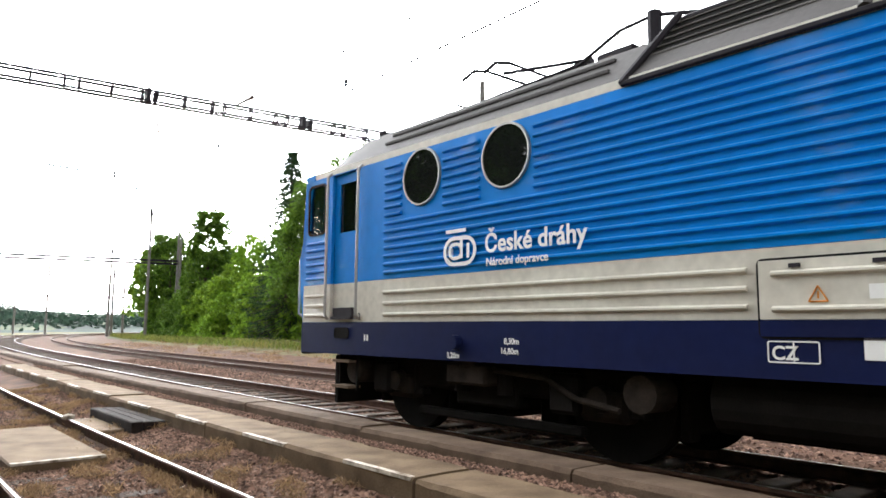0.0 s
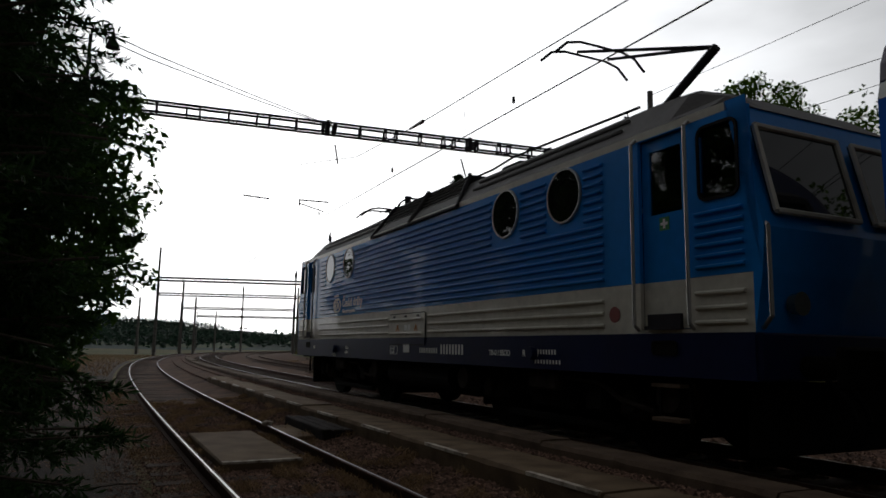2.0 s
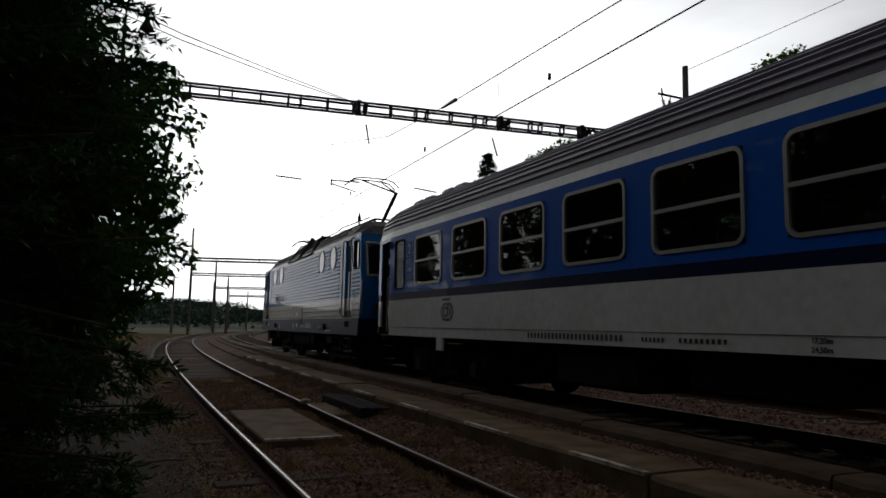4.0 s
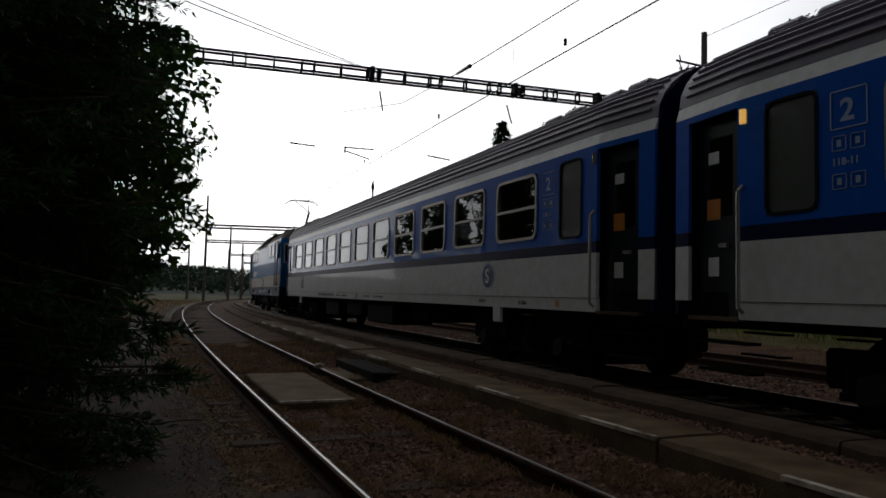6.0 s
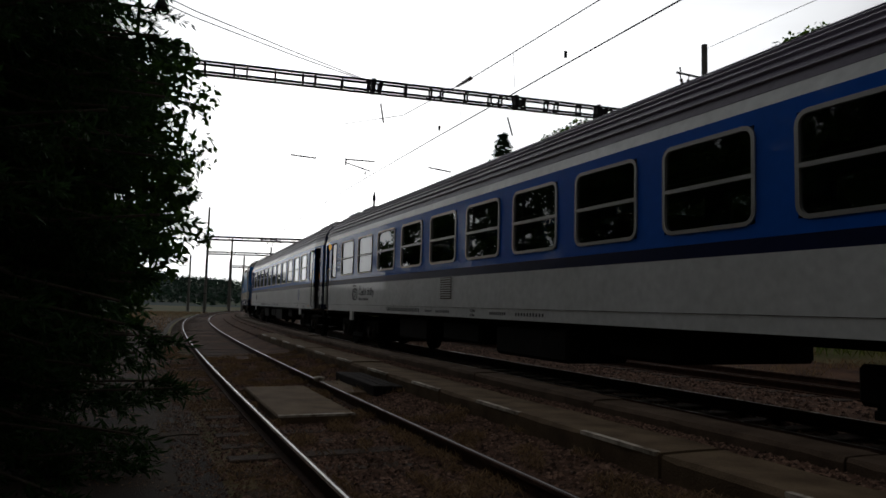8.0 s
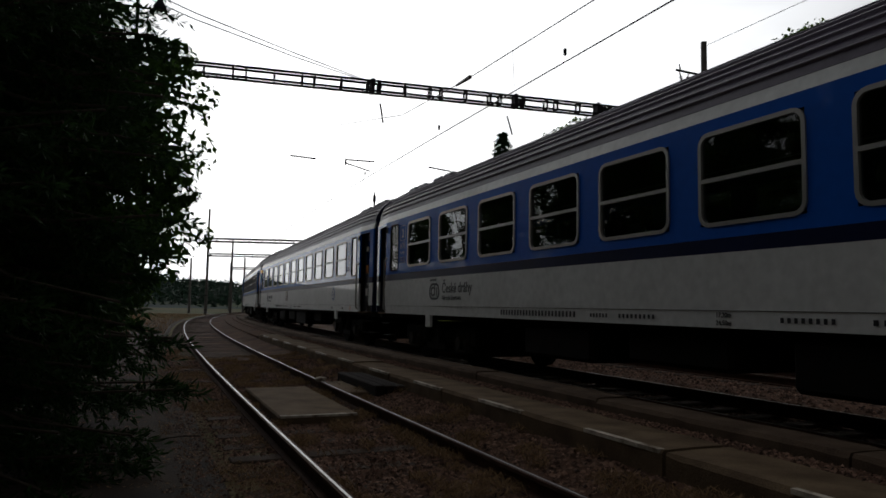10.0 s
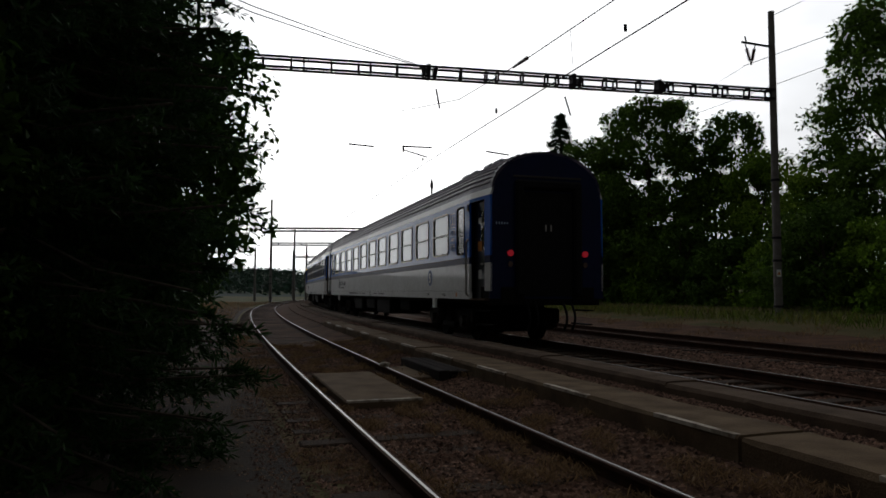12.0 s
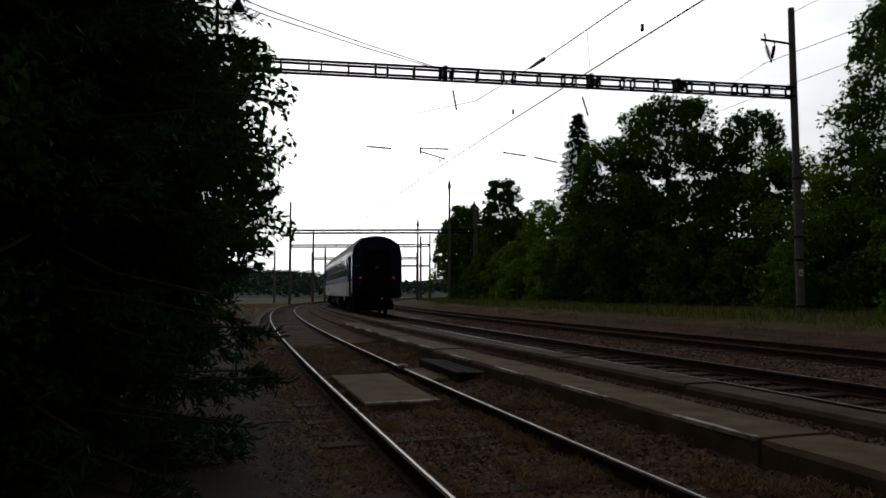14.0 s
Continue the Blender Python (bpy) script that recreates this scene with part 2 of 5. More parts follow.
def part(name, bm, mat, parent=None, label="", smooth=False):
    bmesh.ops.recalc_face_normals(bm, faces=bm.faces[:])
    me = bpy.data.meshes.new(name)
    bm.to_mesh(me)
    bm.free()
    me.materials.append(mat)
    if smooth:
        me.shade_smooth()
    ob = new(name, me)
    if parent is not None:
        ob.parent = parent
    if label:
        ob["label"] = label
    return ob


def share(name, src, parent, m=None):
    """A further object on the same mesh."""
    ob = new(name, src.data)
    ob.parent = parent
    if m is not None:
        ob.matrix_basis = m
    return ob


def empty(name, label, category, group="", kind=""):
    ob = new(name)
    return tagged(ob, label, category, group, kind)


def letters(name, text, size, mat, parent, m, label="", bold=0.022):
    cu = bpy.data.curves.new(name, "FONT")
    cu.body, cu.size, cu.extrude, cu.offset = text, size, 0.001, size * bold
    tmp = bpy.data.objects.new(name, cu)
    me = bpy.data.meshes.new_from_object(tmp)
    bpy.data.objects.remove(tmp)
    me.materials.clear()
    me.materials.append(mat)
    ob = new(name, me)
    ob.parent, ob.matrix_basis = parent, m
    if label:
        ob["label"] = label
    return ob


# ---- the plan: a right-hand curve whose bend tightens ahead ----
X0, Y0, HEAD, BEND, TIGHTEN = 0.970, 4.0, 0.3003, 0.001085, 0.00003103
STEP = 0.5
LINE_S = np.arange(-90, 420, STEP)
bend = BEND + TIGHTEN * np.clip(LINE_S, -20, 110)
turned = np.cumsum(bend) * STEP
zero = int(np.argmin(abs(LINE_S)))
LINE_T = HEAD - (turned - turned[zero])
LINE_X = np.cumsum(-np.sin(LINE_T)) * STEP
LINE_Y = np.cumsum(np.cos(LINE_T)) * STEP
LINE_X += X0 - LINE_X[zero]
LINE_Y += Y0 - LINE_Y[zero]


def at(s, o, z=0.0):
    """A point s metres along the outer track and o metres to its right."""
    t = np.interp(s, LINE_S, LINE_T)
    return Vector((np.interp(s, LINE_S, LINE_X) + o * math.cos(t), np.interp(s, LINE_S, LINE_Y) + o * math.sin(t), z))


def heading(s):
    return float(np.interp(s, LINE_S, LINE_T))


TRAIN_O, TRAIN_Z = 4.72, 0.14
ARC_X = LINE_X + TRAIN_O * np.cos(LINE_T)
ARC_Y = LINE_Y + TRAIN_O * np.sin(LINE_T)
ARC = np.concatenate([[0], np.cumsum(np.hypot(np.diff(ARC_X), np.diff(ARC_Y)))])
ARC -= np.interp(0, LINE_S, ARC)


def train_at(a):
    return Vector((np.interp(a, ARC, ARC_X), np.interp(a, ARC, ARC_Y), TRAIN_Z))


def front_of_train(t):
    """How far the locomotive's front has come, in metres along its track."""
    base = 5.77 + t * (4.13282 + t * (0.438491 + t * (-0.0209357 + t * 0.000769501)))
    return base + float(np.interp(t, [0, 0.5, 1, 1.5, 2, 2.5, 3, 5.5, 6, 6.5, 7.5, 8, 8.5, 11, 11.5, 12, 12.5, 13, 14], [-0.31, -0.05, 0.16, 0.28, 0.25, 0.40, 0.41, 0.58, 0.60, 0.42, 0.78, 1.02, 0.97, 1.46, 1.32, 1.15, 0.78, 0.5, 0.42]))


def sweep(bm, ring, s0, s1, step, close=True):
    """Draw a cross-section of (o, z) points along the line."""
    n = max(1, int(round((s1 - s0) / step)))
    loft(bm, [[at(s0 + (s1 - s0) * i / n, o, z) for o, z in ring] for i in range(n + 1)], close=close)


# ---- ground: one sheet to the horizon ----
def ground_height(o, s, far):
    z = np.interp(o, [-60, -8, -1.3, -1.05, 0.95, 1.68, 2.5, 3.0, 3.3, 6.2, 7.2, 8.2, 11, 12.5, 14.5, 19, 30, 60],
                  [-0.3, -0.2, -0.17, -0.16, -0.15, -0.03, 0.04, 0.06, -0.05, -0.05, -0.02, -0.04, -0.04, 0.06, 0.1, 0.45, 1.1, 2])
    return z


def far_height(px, py):
    """Low hills that rise far from the line."""
    far = np.hypot(px, py)
    lift = np.clip((far - 240) / 800, 0, 1)
    hills = 15 + 20 * np.exp(-((px + 330) / 230) ** 2) + 7 * np.exp(-((px - 40) / 90) ** 2) + 3 * np.sin(px / 75 + py / 160) + 2 * np.sin(px / 31)
    dip = 1 - 0.35 * np.exp(-((far - 620) / 160) ** 2)
    return lift ** 1.4 * np.maximum(hills, 0) * dip - 0.4


def make_ground():
    def axis(lo, hi, fine_lo, fine_hi, fine):
        mid = list(np.arange(fine_lo, fine_hi, fine))
        up, down, d = [], [], fine
        v = fine_hi
        while v < hi:
            up.append(v)
            d *= 1.16
            v += d
        up.append(hi)
        d, v = fine, fine_lo - fine
        while v > lo:
            down.append(v)
            d *= 1.16
            v -= d
        down.append(lo)
        return np.array(down[::-1] + mid + up)

    xs, ys = axis(-2500, 2500, -12, 26, 0.4), axis(-600, 4000, -6, 60, 0.5)
    gx, gy = np.meshgrid(xs, ys)
    px, py = gx.ravel(), gy.ravel()
    best = np.full(px.shape, 1e9)
    o, s = np.zeros_like(px), np.zeros_like(px)
    for i in range(0, len(LINE_S), 2):
        dx, dy = px - LINE_X[i], py - LINE_Y[i]
        d = dx * dx + dy * dy
        k = d < best
        best[k] = d[k]
        o[k] = dx[k] * math.cos(LINE_T[i]) + dy[k] * math.sin(LINE_T[i])
        s[k] = LINE_S[i]
    far = np.hypot(px, py)
    z = ground_height(np.clip(o, -60, 60), s, far)
    z = np.where(far > 150, z * np.clip(1 - (far - 150) / 120, 0, 1) - 0.4 * np.clip((far - 150) / 120, 0, 1), z)
    z = z + far_height(px, py) + 0.4
    nx, ny = len(xs), len(ys)
    idx = np.arange(nx * ny).reshape(ny, nx)
    quads = np.stack([idx[:-1, :-1], idx[:-1, 1:], idx[1:, 1:], idx[1:, :-1]], -1).reshape(-1, 4)
    me = bpy.data.meshes.new("ground")
    me.from_pydata(np.stack([px, py, z], 1).tolist(), [], quads.tolist())
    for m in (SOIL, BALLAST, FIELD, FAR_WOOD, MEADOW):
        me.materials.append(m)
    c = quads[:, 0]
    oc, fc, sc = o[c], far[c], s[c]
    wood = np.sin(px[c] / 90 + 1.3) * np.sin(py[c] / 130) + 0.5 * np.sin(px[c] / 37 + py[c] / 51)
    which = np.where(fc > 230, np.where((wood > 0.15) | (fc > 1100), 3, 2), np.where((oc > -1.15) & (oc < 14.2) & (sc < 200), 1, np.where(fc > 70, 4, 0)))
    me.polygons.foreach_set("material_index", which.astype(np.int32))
    me.shade_smooth()
    tagged(new("ground", me), "brown ballast and dry soil with distant green fields", "ground", kind="structure")


make_ground()

# the worn path beside the outer track
bm = bmesh.new()
sweep(bm, [(-3.9, -0.3), (-3.9, -0.145), (-2.6, -0.135), (-1.42, -0.15), (-1.3, -0.3)], -14, 60, 1.0)
tagged(part("footpath", bm, ASPHALT), "worn dark asphalt footpath with dusty patches", "path", kind="structure")


# ---- tracks ----
def rail_ring(o, top):
    half = [(0.036, 0.0), (0.036, -0.03), (0.009, -0.045), (0.009, -0.125), (0.065, -0.14), (0.065, -0.155)]
    return [(o + x, top + z) for x, z in half] + [(o - x, top + z) for x, z in half[::-1]]


def make_track(name, centre, top, s0, s1, shine, label, sleepers=None, lean=0.0):
    tr = empty(name, label, "railway track", kind="structure")
    for side in (-0.7525, 0.7525):
        bm = bmesh.new()
        o = centre + side
        sweep(bm, rail_ring(o, top), s0, s1, 1.0)
        rail = part("rail", bm, RUST, tr, "rusty steel rail")
        bm = bmesh.new()
        sweep(bm, [(o - 0.011, top - 0.003), (o - 0.011, top + 0.004), (o + 0.011, top + 0.004), (o + 0.011, top - 0.003)], s0, s1, 1.0)
        part("running_surface", bm, shine, rail, "polished running surface")
    if sleepers:
        bm = bmesh.new()
        box(bm, -1.28, 1.28, -0.12, 0.12, -0.2, 0, 0.012)
        first = None
        rnd = random.Random(5)
        s = sleepers[0]
        while s < sleepers[1]:
            m = Matrix.Translation(at(s, centre, top - 0.148 + rnd.uniform(-0.008, 0.006))) @ Matrix.Rotation(heading(s) + rnd.uniform(-0.015, 0.015), 4, "Z")
            if first is None:
                first = part("sleeper", bm, WOOD, tr)
                first.matrix_basis = m
            else:
                share("sleeper", first, tr, m)
            s += 0.62
    return tr


make_track("track_1", 0.0, 0.0, -30, 260, SHINE, "siding track with polished rails on weathered wooden sleepers", (-6, 90))
make_track("track_2", TRAIN_O, TRAIN_Z, -60, 260, SHINE, "running track on wooden sleepers in brown ballast", (-8, 110))
make_track("track_3", 9.36, 0.13, -60, 260, RAIL_DULL, "rusty side track half sunk in ballast and dry grass", (-8, 60))


# ---- low platforms ----
def slab_row(name, label, o0, o1, top, thick, length, s0, s1, mat, gap, paint=None):
    pf = empty(name, label, "platform", kind="structure")
    rnd = random.Random(3)
    kinds = []
    for k in range(4):
        bm = bmesh.new()
        ys = sorted([0, length - gap] + [rnd.uniform(0.1, length - 0.15) for _ in range(7)])
        rows = []
        for y in ys:
            e = rnd.uniform(0, 0.022)
            z = rnd.uniform(-0.006, 0.004)
            b = o1 + rnd.uniform(-0.03, 0.01)
            rows.append([(o0 + e * 0.5, y, -thick), (o0 + e * 0.5, y, z - 0.025 - e), (o0 + 0.02 + e, y, z), ((o0 + b) / 2, y, z + 0.004), (b - 0.015, y, z), (b, y, z - 0.02), (b, y, -thick)])
        loft(bm, rows, close=True)
        me = bpy.data.meshes.new("slab")
        bmesh.ops.recalc_face_normals(bm, faces=bm.faces[:])
        bm.to_mesh(me)
        bm.free()
        me.materials.append(mat)
        kinds.append(me)
    s = s0
    while s < s1:
        m = Matrix.Translation(at(s, 0, top + rnd.uniform(-0.008, 0.008))) @ Matrix.Rotation(heading(s + length / 2) + rnd.uniform(-0.006, 0.006), 4, "Z") @ Matrix.Rotation(
            rnd.uniform(-0.01, 0.01), 4, "Y")
        ob = new("slab", rnd.choice(kinds))
        ob.parent, ob.matrix_basis = pf, m
        if paint:
            b2 = bmesh.new()
            box(b2, o0 - 0.004, o0 + 0.055, 0.03, length * 0.47, -0.03, 0.004)
            part("painted_strip", b2, WHITE_LINE, ob, "chipped white edge stripe")
        s += length
    return pf


slab_row("platform_edge_1", "low platform edge of weathered concrete slabs with white stripes", 1.75, 2.43, 0.17, 0.24, 2.25, -10.25, 23, CONCRETE, 0.03, True)
slab_row("platform_edge_2", "second low concrete platform edge beside the running track", 2.68, 3.13, 0.29, 0.32, 3.1, -9.2, 62, KERB, 0.02)
bm = bmesh.new()
sweep(bm, [(1.78, -0.2), (1.8, 0.05), (2.40, 0.1), (2.42, 0.155), (2.67, 0.17), (2.7, -0.2)], -12, 60, 1.0)
tagged(part("gravel_bed", bm, BALLAST), "grey-brown gravel filling between the platform edges", "gravel", kind="structure")

# concrete crossing slab between the rails
bm = bmesh.new()
box(bm, -0.51, 0.47, -1.55, 1.55, -0.15, 0.0, 0.02)
slab = part("crossing_slab", bm, CONCRETE)
slab.matrix_world = Matrix.Translation(at(6.6, 0, -0.055)) @ Matrix.Rotation(heading(6.6), 4, "Z")
tagged(slab, "square concrete slab lying between the rails of the siding", "slab")
bm = bmesh.new()
box(bm, -0.5, 0.45, -1.55, -1.47, -0.02, 0.006)
part("painted_strip", bm, WHITE_LINE, slab, "chipped white edge stripe")
bm = bmesh.new()
box(bm, 0.86, 1.3, -0.9, 0.75, -0.2, -0.06, 0.02)
s2 = part("crossing_slab", bm, CONCRETE)
s2.matrix_world = Matrix.Translation(at(8.1, 0, 0)) @ Matrix.Rotation(heading(8.1), 4, "Z")
tagged(s2, "small half-buried concrete slab beside the rail", "slab")
# the dark step in front of the platform edge
st = empty("platform_step", "dark weathered timber step against the platform edge", "step")
st.matrix_world = Matrix.Translation(at(8.0, 1.49, 0.0)) @ Matrix.Rotation(heading(8.0), 4, "Z")
for i in range(3):
    bm = bmesh.new()
    box(bm, -0.24 + i * 0.165, -0.085 + i * 0.165, -1.15, 1.15, -0.16, 0.07 - 0.006 * i, 0.015)
    part("plank", bm, TAR_WOOD, st)


# ---- catenary portals ----
def portal(a, b, z, mast_h, label, cell=0.95, w=0.037):
    """A lattice beam from a to b with its masts; a, b: points on the ground."""
    th = empty("catenary_portal", label, "catenary portal")
    th.matrix_world = Matrix.Translation((a.x, a.y, 0)) @ Matrix.Rotation(math.atan2(b.y - a.y, b.x - a.x), 4, "Z")
    L = (Vector((b.x, b.y)) - Vector((a.x, a.y))).length
    for dz in (0, 0.36):
        for dy in (-0.17, 0.17):
            bm = bmesh.new()
            box(bm, 0, L, dy - w, dy + w, z + dz - w, z + dz + w)
            part("chord", bm, IRON, th)
    x = 0.3
    i = 0
    while x < L:
        bm = bmesh.new()
        for dy in (-0.17, 0.17):
            box(bm, x - 0.034, x + 0.034, dy - 0.03, dy + 0.03, z + 0.02, z + 0.34)
        for dz in (0, 0.36):
            box(bm, x - 0.025, x + 0.025, -0.16, 0.16, z + dz - 0.03, z + dz + 0.03)
        part("batten", bm, IRON, th)
        x += cell if i % 3 else cell * 0.45
        i += 1
    for x, p in ((0, a), (L, b)):
        bm = bmesh.new()
        tube(bm, (x, 0, p.z - 0.3), (x, 0, mast_h), 0.17, 0.12, 14)
        pole = part("pole", bm, POST, th)
        for zz in (0.6, 2.4, 3.3, 5.6):
            bm = bmesh.new()
            tube(bm, (x, 0, p.z + zz), (x, 0, p.z + zz + 0.09), 0.185, n=14)
            part("band", bm, IRON, pole, "dark steel band")
    return th, L


PA, PB = Vector((-14.2, 22.5, -0.2)), Vector((13.85, 27.35, 0.1))
portal1, L1 = portal(PA, PB, 9.0, 12.6, "dark lattice beam portal with round concrete-grey masts")

# ---- the train ----
def ribs(bm, x0, x1, zs, y, depth=0.034, h=0.024, skip=()):
    for z in zs:
        spans = [(x0, x1)]
        for cx, cz, r in skip:
            if abs(z - cz) < r:
                w = r
                new_spans = []
                for a, b in spans:
                    if cx + w <= a or cx - w >= b:
                        new_spans.append((a, b))
                    else:
                        if cx - w > a:
                            new_spans.append((a, cx - w))
                        if cx + w < b:
                            new_spans.append((cx + w, b))
                spans = new_spans
        for a, b in spans:
            s = 1 if y > 0 else -1
            vs = [bm.verts.new(p) for x in (a, b) for p in ((x, y, z - h), (x, y + s * depth, z - h * 0.35), (x, y + s * depth, z + h * 0.35), (x, y, z + h))]
            for i in range(3):
                bm.faces.new((vs[i], vs[i + 1], vs[i + 5], vs[i + 4]))
            bm.faces.new(vs[:4])
            bm.faces.new(vs[4:][::-1])


def side(bm, x0, x1, z0, z1, y, holes=(), thick=0.05):
    """A wall in the xz plane with rectangular openings (xa, xb, za, zb) right through it."""
    s = 1 if y > 0 else -1
    cuts_x = sorted({x0, x1, *[h[i] for h in holes for i in (0, 1)]})
    cuts_z = sorted({z0, z1, *[h[i] for h in holes for i in (2, 3)]})
    grid = {}

    def vert(x, z, d):
        k = (round(x, 4), round(z, 4), d)
        if k not in grid:
            grid[k] = bm.verts.new((x, y - s * thick * d, z))
        return grid[k]

    def solid(xa, xb, za, zb):
        mx, mz = (xa + xb) / 2, (za + zb) / 2
        return x0 < mx < x1 and z0 < mz < z1 and not any(h[0] < mx < h[1] and h[2] < mz < h[3] for h in holes)

    nx, nz = len(cuts_x) - 1, len(cuts_z) - 1
    full = {(i, j): solid(cuts_x[i], cuts_x[i + 1], cuts_z[j], cuts_z[j + 1]) for i in range(nx) for j in range(nz)}
    for (i, j), ok in full.items():
        if not ok:
            continue
        xa, xb, za, zb = cuts_x[i], cuts_x[i + 1], cuts_z[j], cuts_z[j + 1]
        for d in (0, 1):
            bm.faces.new([vert(x, z, d) for x, z in ((xa, za), (xb, za), (xb, zb), (xa, zb))])
        for (di, dj), (p, q) in {(-1, 0): ((xa, za), (xa, zb)), (1, 0): ((xb, za), (xb, zb)), (0, -1): ((xa, za), (xb, za)), (0, 1): ((xa, zb), (xb, zb))}.items():
            if not full.get((i + di, j + dj), False):
                bm.faces.new((vert(*p, 0), vert(*q, 0), vert(*q, 1), vert(*p, 1)))


def ring_frame(bm, xa, xb, za, zb, y, w, d, bar=None, r=0.09):
    """A rounded window frame, proud of the wall."""
    s = 1 if y > 0 else -1

    def outline(g):
        pts = []
        for cx, cz, a0 in ((xb - r, zb - r, 0), (xa + r, zb - r, 90), (xa + r, za + r, 180), (xb - r, za + r, 270)):
            for k in range(5):
                a = radians(a0 + k * 22.5)
                pts.append((cx + (r + g) * math.cos(a), cz + (r + g) * math.sin(a)))
        return pts

    inner, outer = outline(0), outline(w)
    n = len(inner)
    rows = [[bm.verts.new((x, yy, z)) for x, z in pts] for pts, yy in ((inner, y - s * 0.03), (inner, y + s * d), (outer, y + s * d), (outer, y - s * 0.002))]
    for a, b in zip(rows, rows[1:]):
        for i in range(n):
            j = (i + 1) % n
            bm.faces.new((a[i], a[j], b[j], b[i]))
    if bar:
        box(bm, xa, xb, min(y - s * 0.03, y + s * d), max(y - s * 0.03, y + s * d), bar - 0.022, bar + 0.022)


def wheelset(parent, x, r, mat=None):
    for s in (1, -1):
        bm = bmesh.new()
        m = Matrix.Translation((x, s * 0.755, r)) @ Matrix.Rotation(radians(90), 4, "X")
        bmesh.ops.create_cone(bm, cap_ends=True, segments=28, radius1=r, radius2=r, depth=0.13, matrix=m)
        bmesh.ops.create_cone(bm, cap_ends=True, segments=28, radius1=r + 0.03, radius2=r + 0.03, depth=0.03,
                              matrix=Matrix.Translation((x, s * 0.68, r)) @ Matrix.Rotation(radians(90), 4, "X"))
        w = part("wheel", bm, BLACK, parent)
        bm = bmesh.new()
        bmesh.ops.create_cone(bm, cap_ends=True, segments=20, radius1=r * 0.4, radius2=r * 0.3, depth=0.1,
                              matrix=Matrix.Translation((x, s * 0.87, r)) @ Matrix.Rotation(radians(-90 * s), 4, "X"))
        part("axle_box", bm, BLACK, w)


def bogie(parent, x, base, r):
    b = new("bogie")
    b.parent = parent
    b.matrix_basis = Matrix.Translation((x, 0, 0))
    for s in (1, -1):
        bm = bmesh.new()
        box(bm, -base / 2 - 0.6, base / 2 + 0.6, s * 1.0 - 0.09, s * 1.0 + 0.09, r - 0.06, r + 0.30, 0.04)
        box(bm, -base / 2 + 0.3, base / 2 - 0.3, s * 0.98 - 0.05, s * 0.98 + 0.05, 0.22, 0.32, 0.02)
        box(bm, -0.5, 0.5, s * 1.0 - 0.12, s * 1.0 + 0.12, r - 0.2, r + 0.1, 0.03)
        for k in (-1, 1):
            for q in (-0.33, 0.33):
                tube(bm, (k * base / 2 + q, s * 1.02, r - 0.12), (k * base / 2 + q, s * 1.02, r + 0.2), 0.09, n=10)
            box(bm, k * base / 2 - 0.45, k * base / 2 + 0.45, s * 1.02 - 0.07, s * 1.02 + 0.07, r - 0.16, r - 0.08, 0.01)
        tube(bm, (-0.35, s * 1.12, r - 0.05), (-0.35, s * 1.12, r + 0.35), 0.11, n=10)
        tube(bm, (0.35, s * 1.12, r - 0.05), (0.35, s * 1.12, r + 0.35), 0.11, n=10)
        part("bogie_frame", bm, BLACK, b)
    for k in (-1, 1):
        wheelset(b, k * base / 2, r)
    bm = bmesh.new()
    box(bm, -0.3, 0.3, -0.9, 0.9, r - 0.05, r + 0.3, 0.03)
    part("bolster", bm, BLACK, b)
    for k in (-1, 1):
        bm = bmesh.new()
        box(bm, min(k * 0.34, k * (base / 2 + 0.3)), max(k * 0.34, k * (base / 2 + 0.3)), -0.62, 0.62, 0.2, r + 0.36, 0.06)
        part("traction_motor" if r > 0.5 else "brake_gear", bm, BLACK, b)
        for sd in (1, -1):
            for q in (-1, 1):
                bm = bmesh.new()
                e = k * base / 2 + q * (r + 0.09)
                box(bm, e - 0.05, e + 0.05, sd * 0.755 - 0.1, sd * 0.755 + 0.1, 0.28, r + 0.2, 0.02)
                part("brake_block", bm, BLACK, b)
            bm = bmesh.new()
            box(bm, k * base / 2 - 0.3, k * base / 2 + 0.3, sd * 1.0 - 0.13, sd * 1.0 + 0.13, r - 0.22, r + 0.1, 0.06)
            tube(bm, (k * base / 2, sd * 1.0, r), (k * base / 2, sd * 1.2, r), 0.15, 0.12, 16)
            part("axle_housing", bm, DUSTY_BLACK, b)
    return b


def buffers(parent, x, d, mat=BLACK):
    for s in (1, -1):
        bm = bmesh.new()
        tube(bm, (x, s * 0.875, 1.06), (x + d * 0.42, s * 0.875, 1.06), 0.1, n=12)
        box(bm, min(x + d * 0.42, x + d * 0.5), max(x + d * 0.42, x + d * 0.5), s * 0.875 - 0.28, s * 0.875 + 0.28, 0.88, 1.24, 0.03)
        part("buffer", bm, mat, parent)


def hoses(parent, x, d):
    for y in (-0.55, -0.35, 0.35, 0.55):
        bm = bmesh.new()
        pts = [(x, y, 0.95)] + [(x + d * 0.28 * math.sin(k * 0.5), y + 0.05 * k / 6, 0.95 - 0.12 * k) for k in range(1, 6)]
        pipe(bm, pts, 0.028)
        part("brake_hose", bm, RUBBER, parent)


def roof_profile(half, gutter, top, n=14, power=2.3):
    return [(half * math.cos(math.pi * k / n), gutter + (top - gutter) * max(0.0, math.sin(math.pi * k / n)) ** (2 / power)) for k in range(n + 1)]


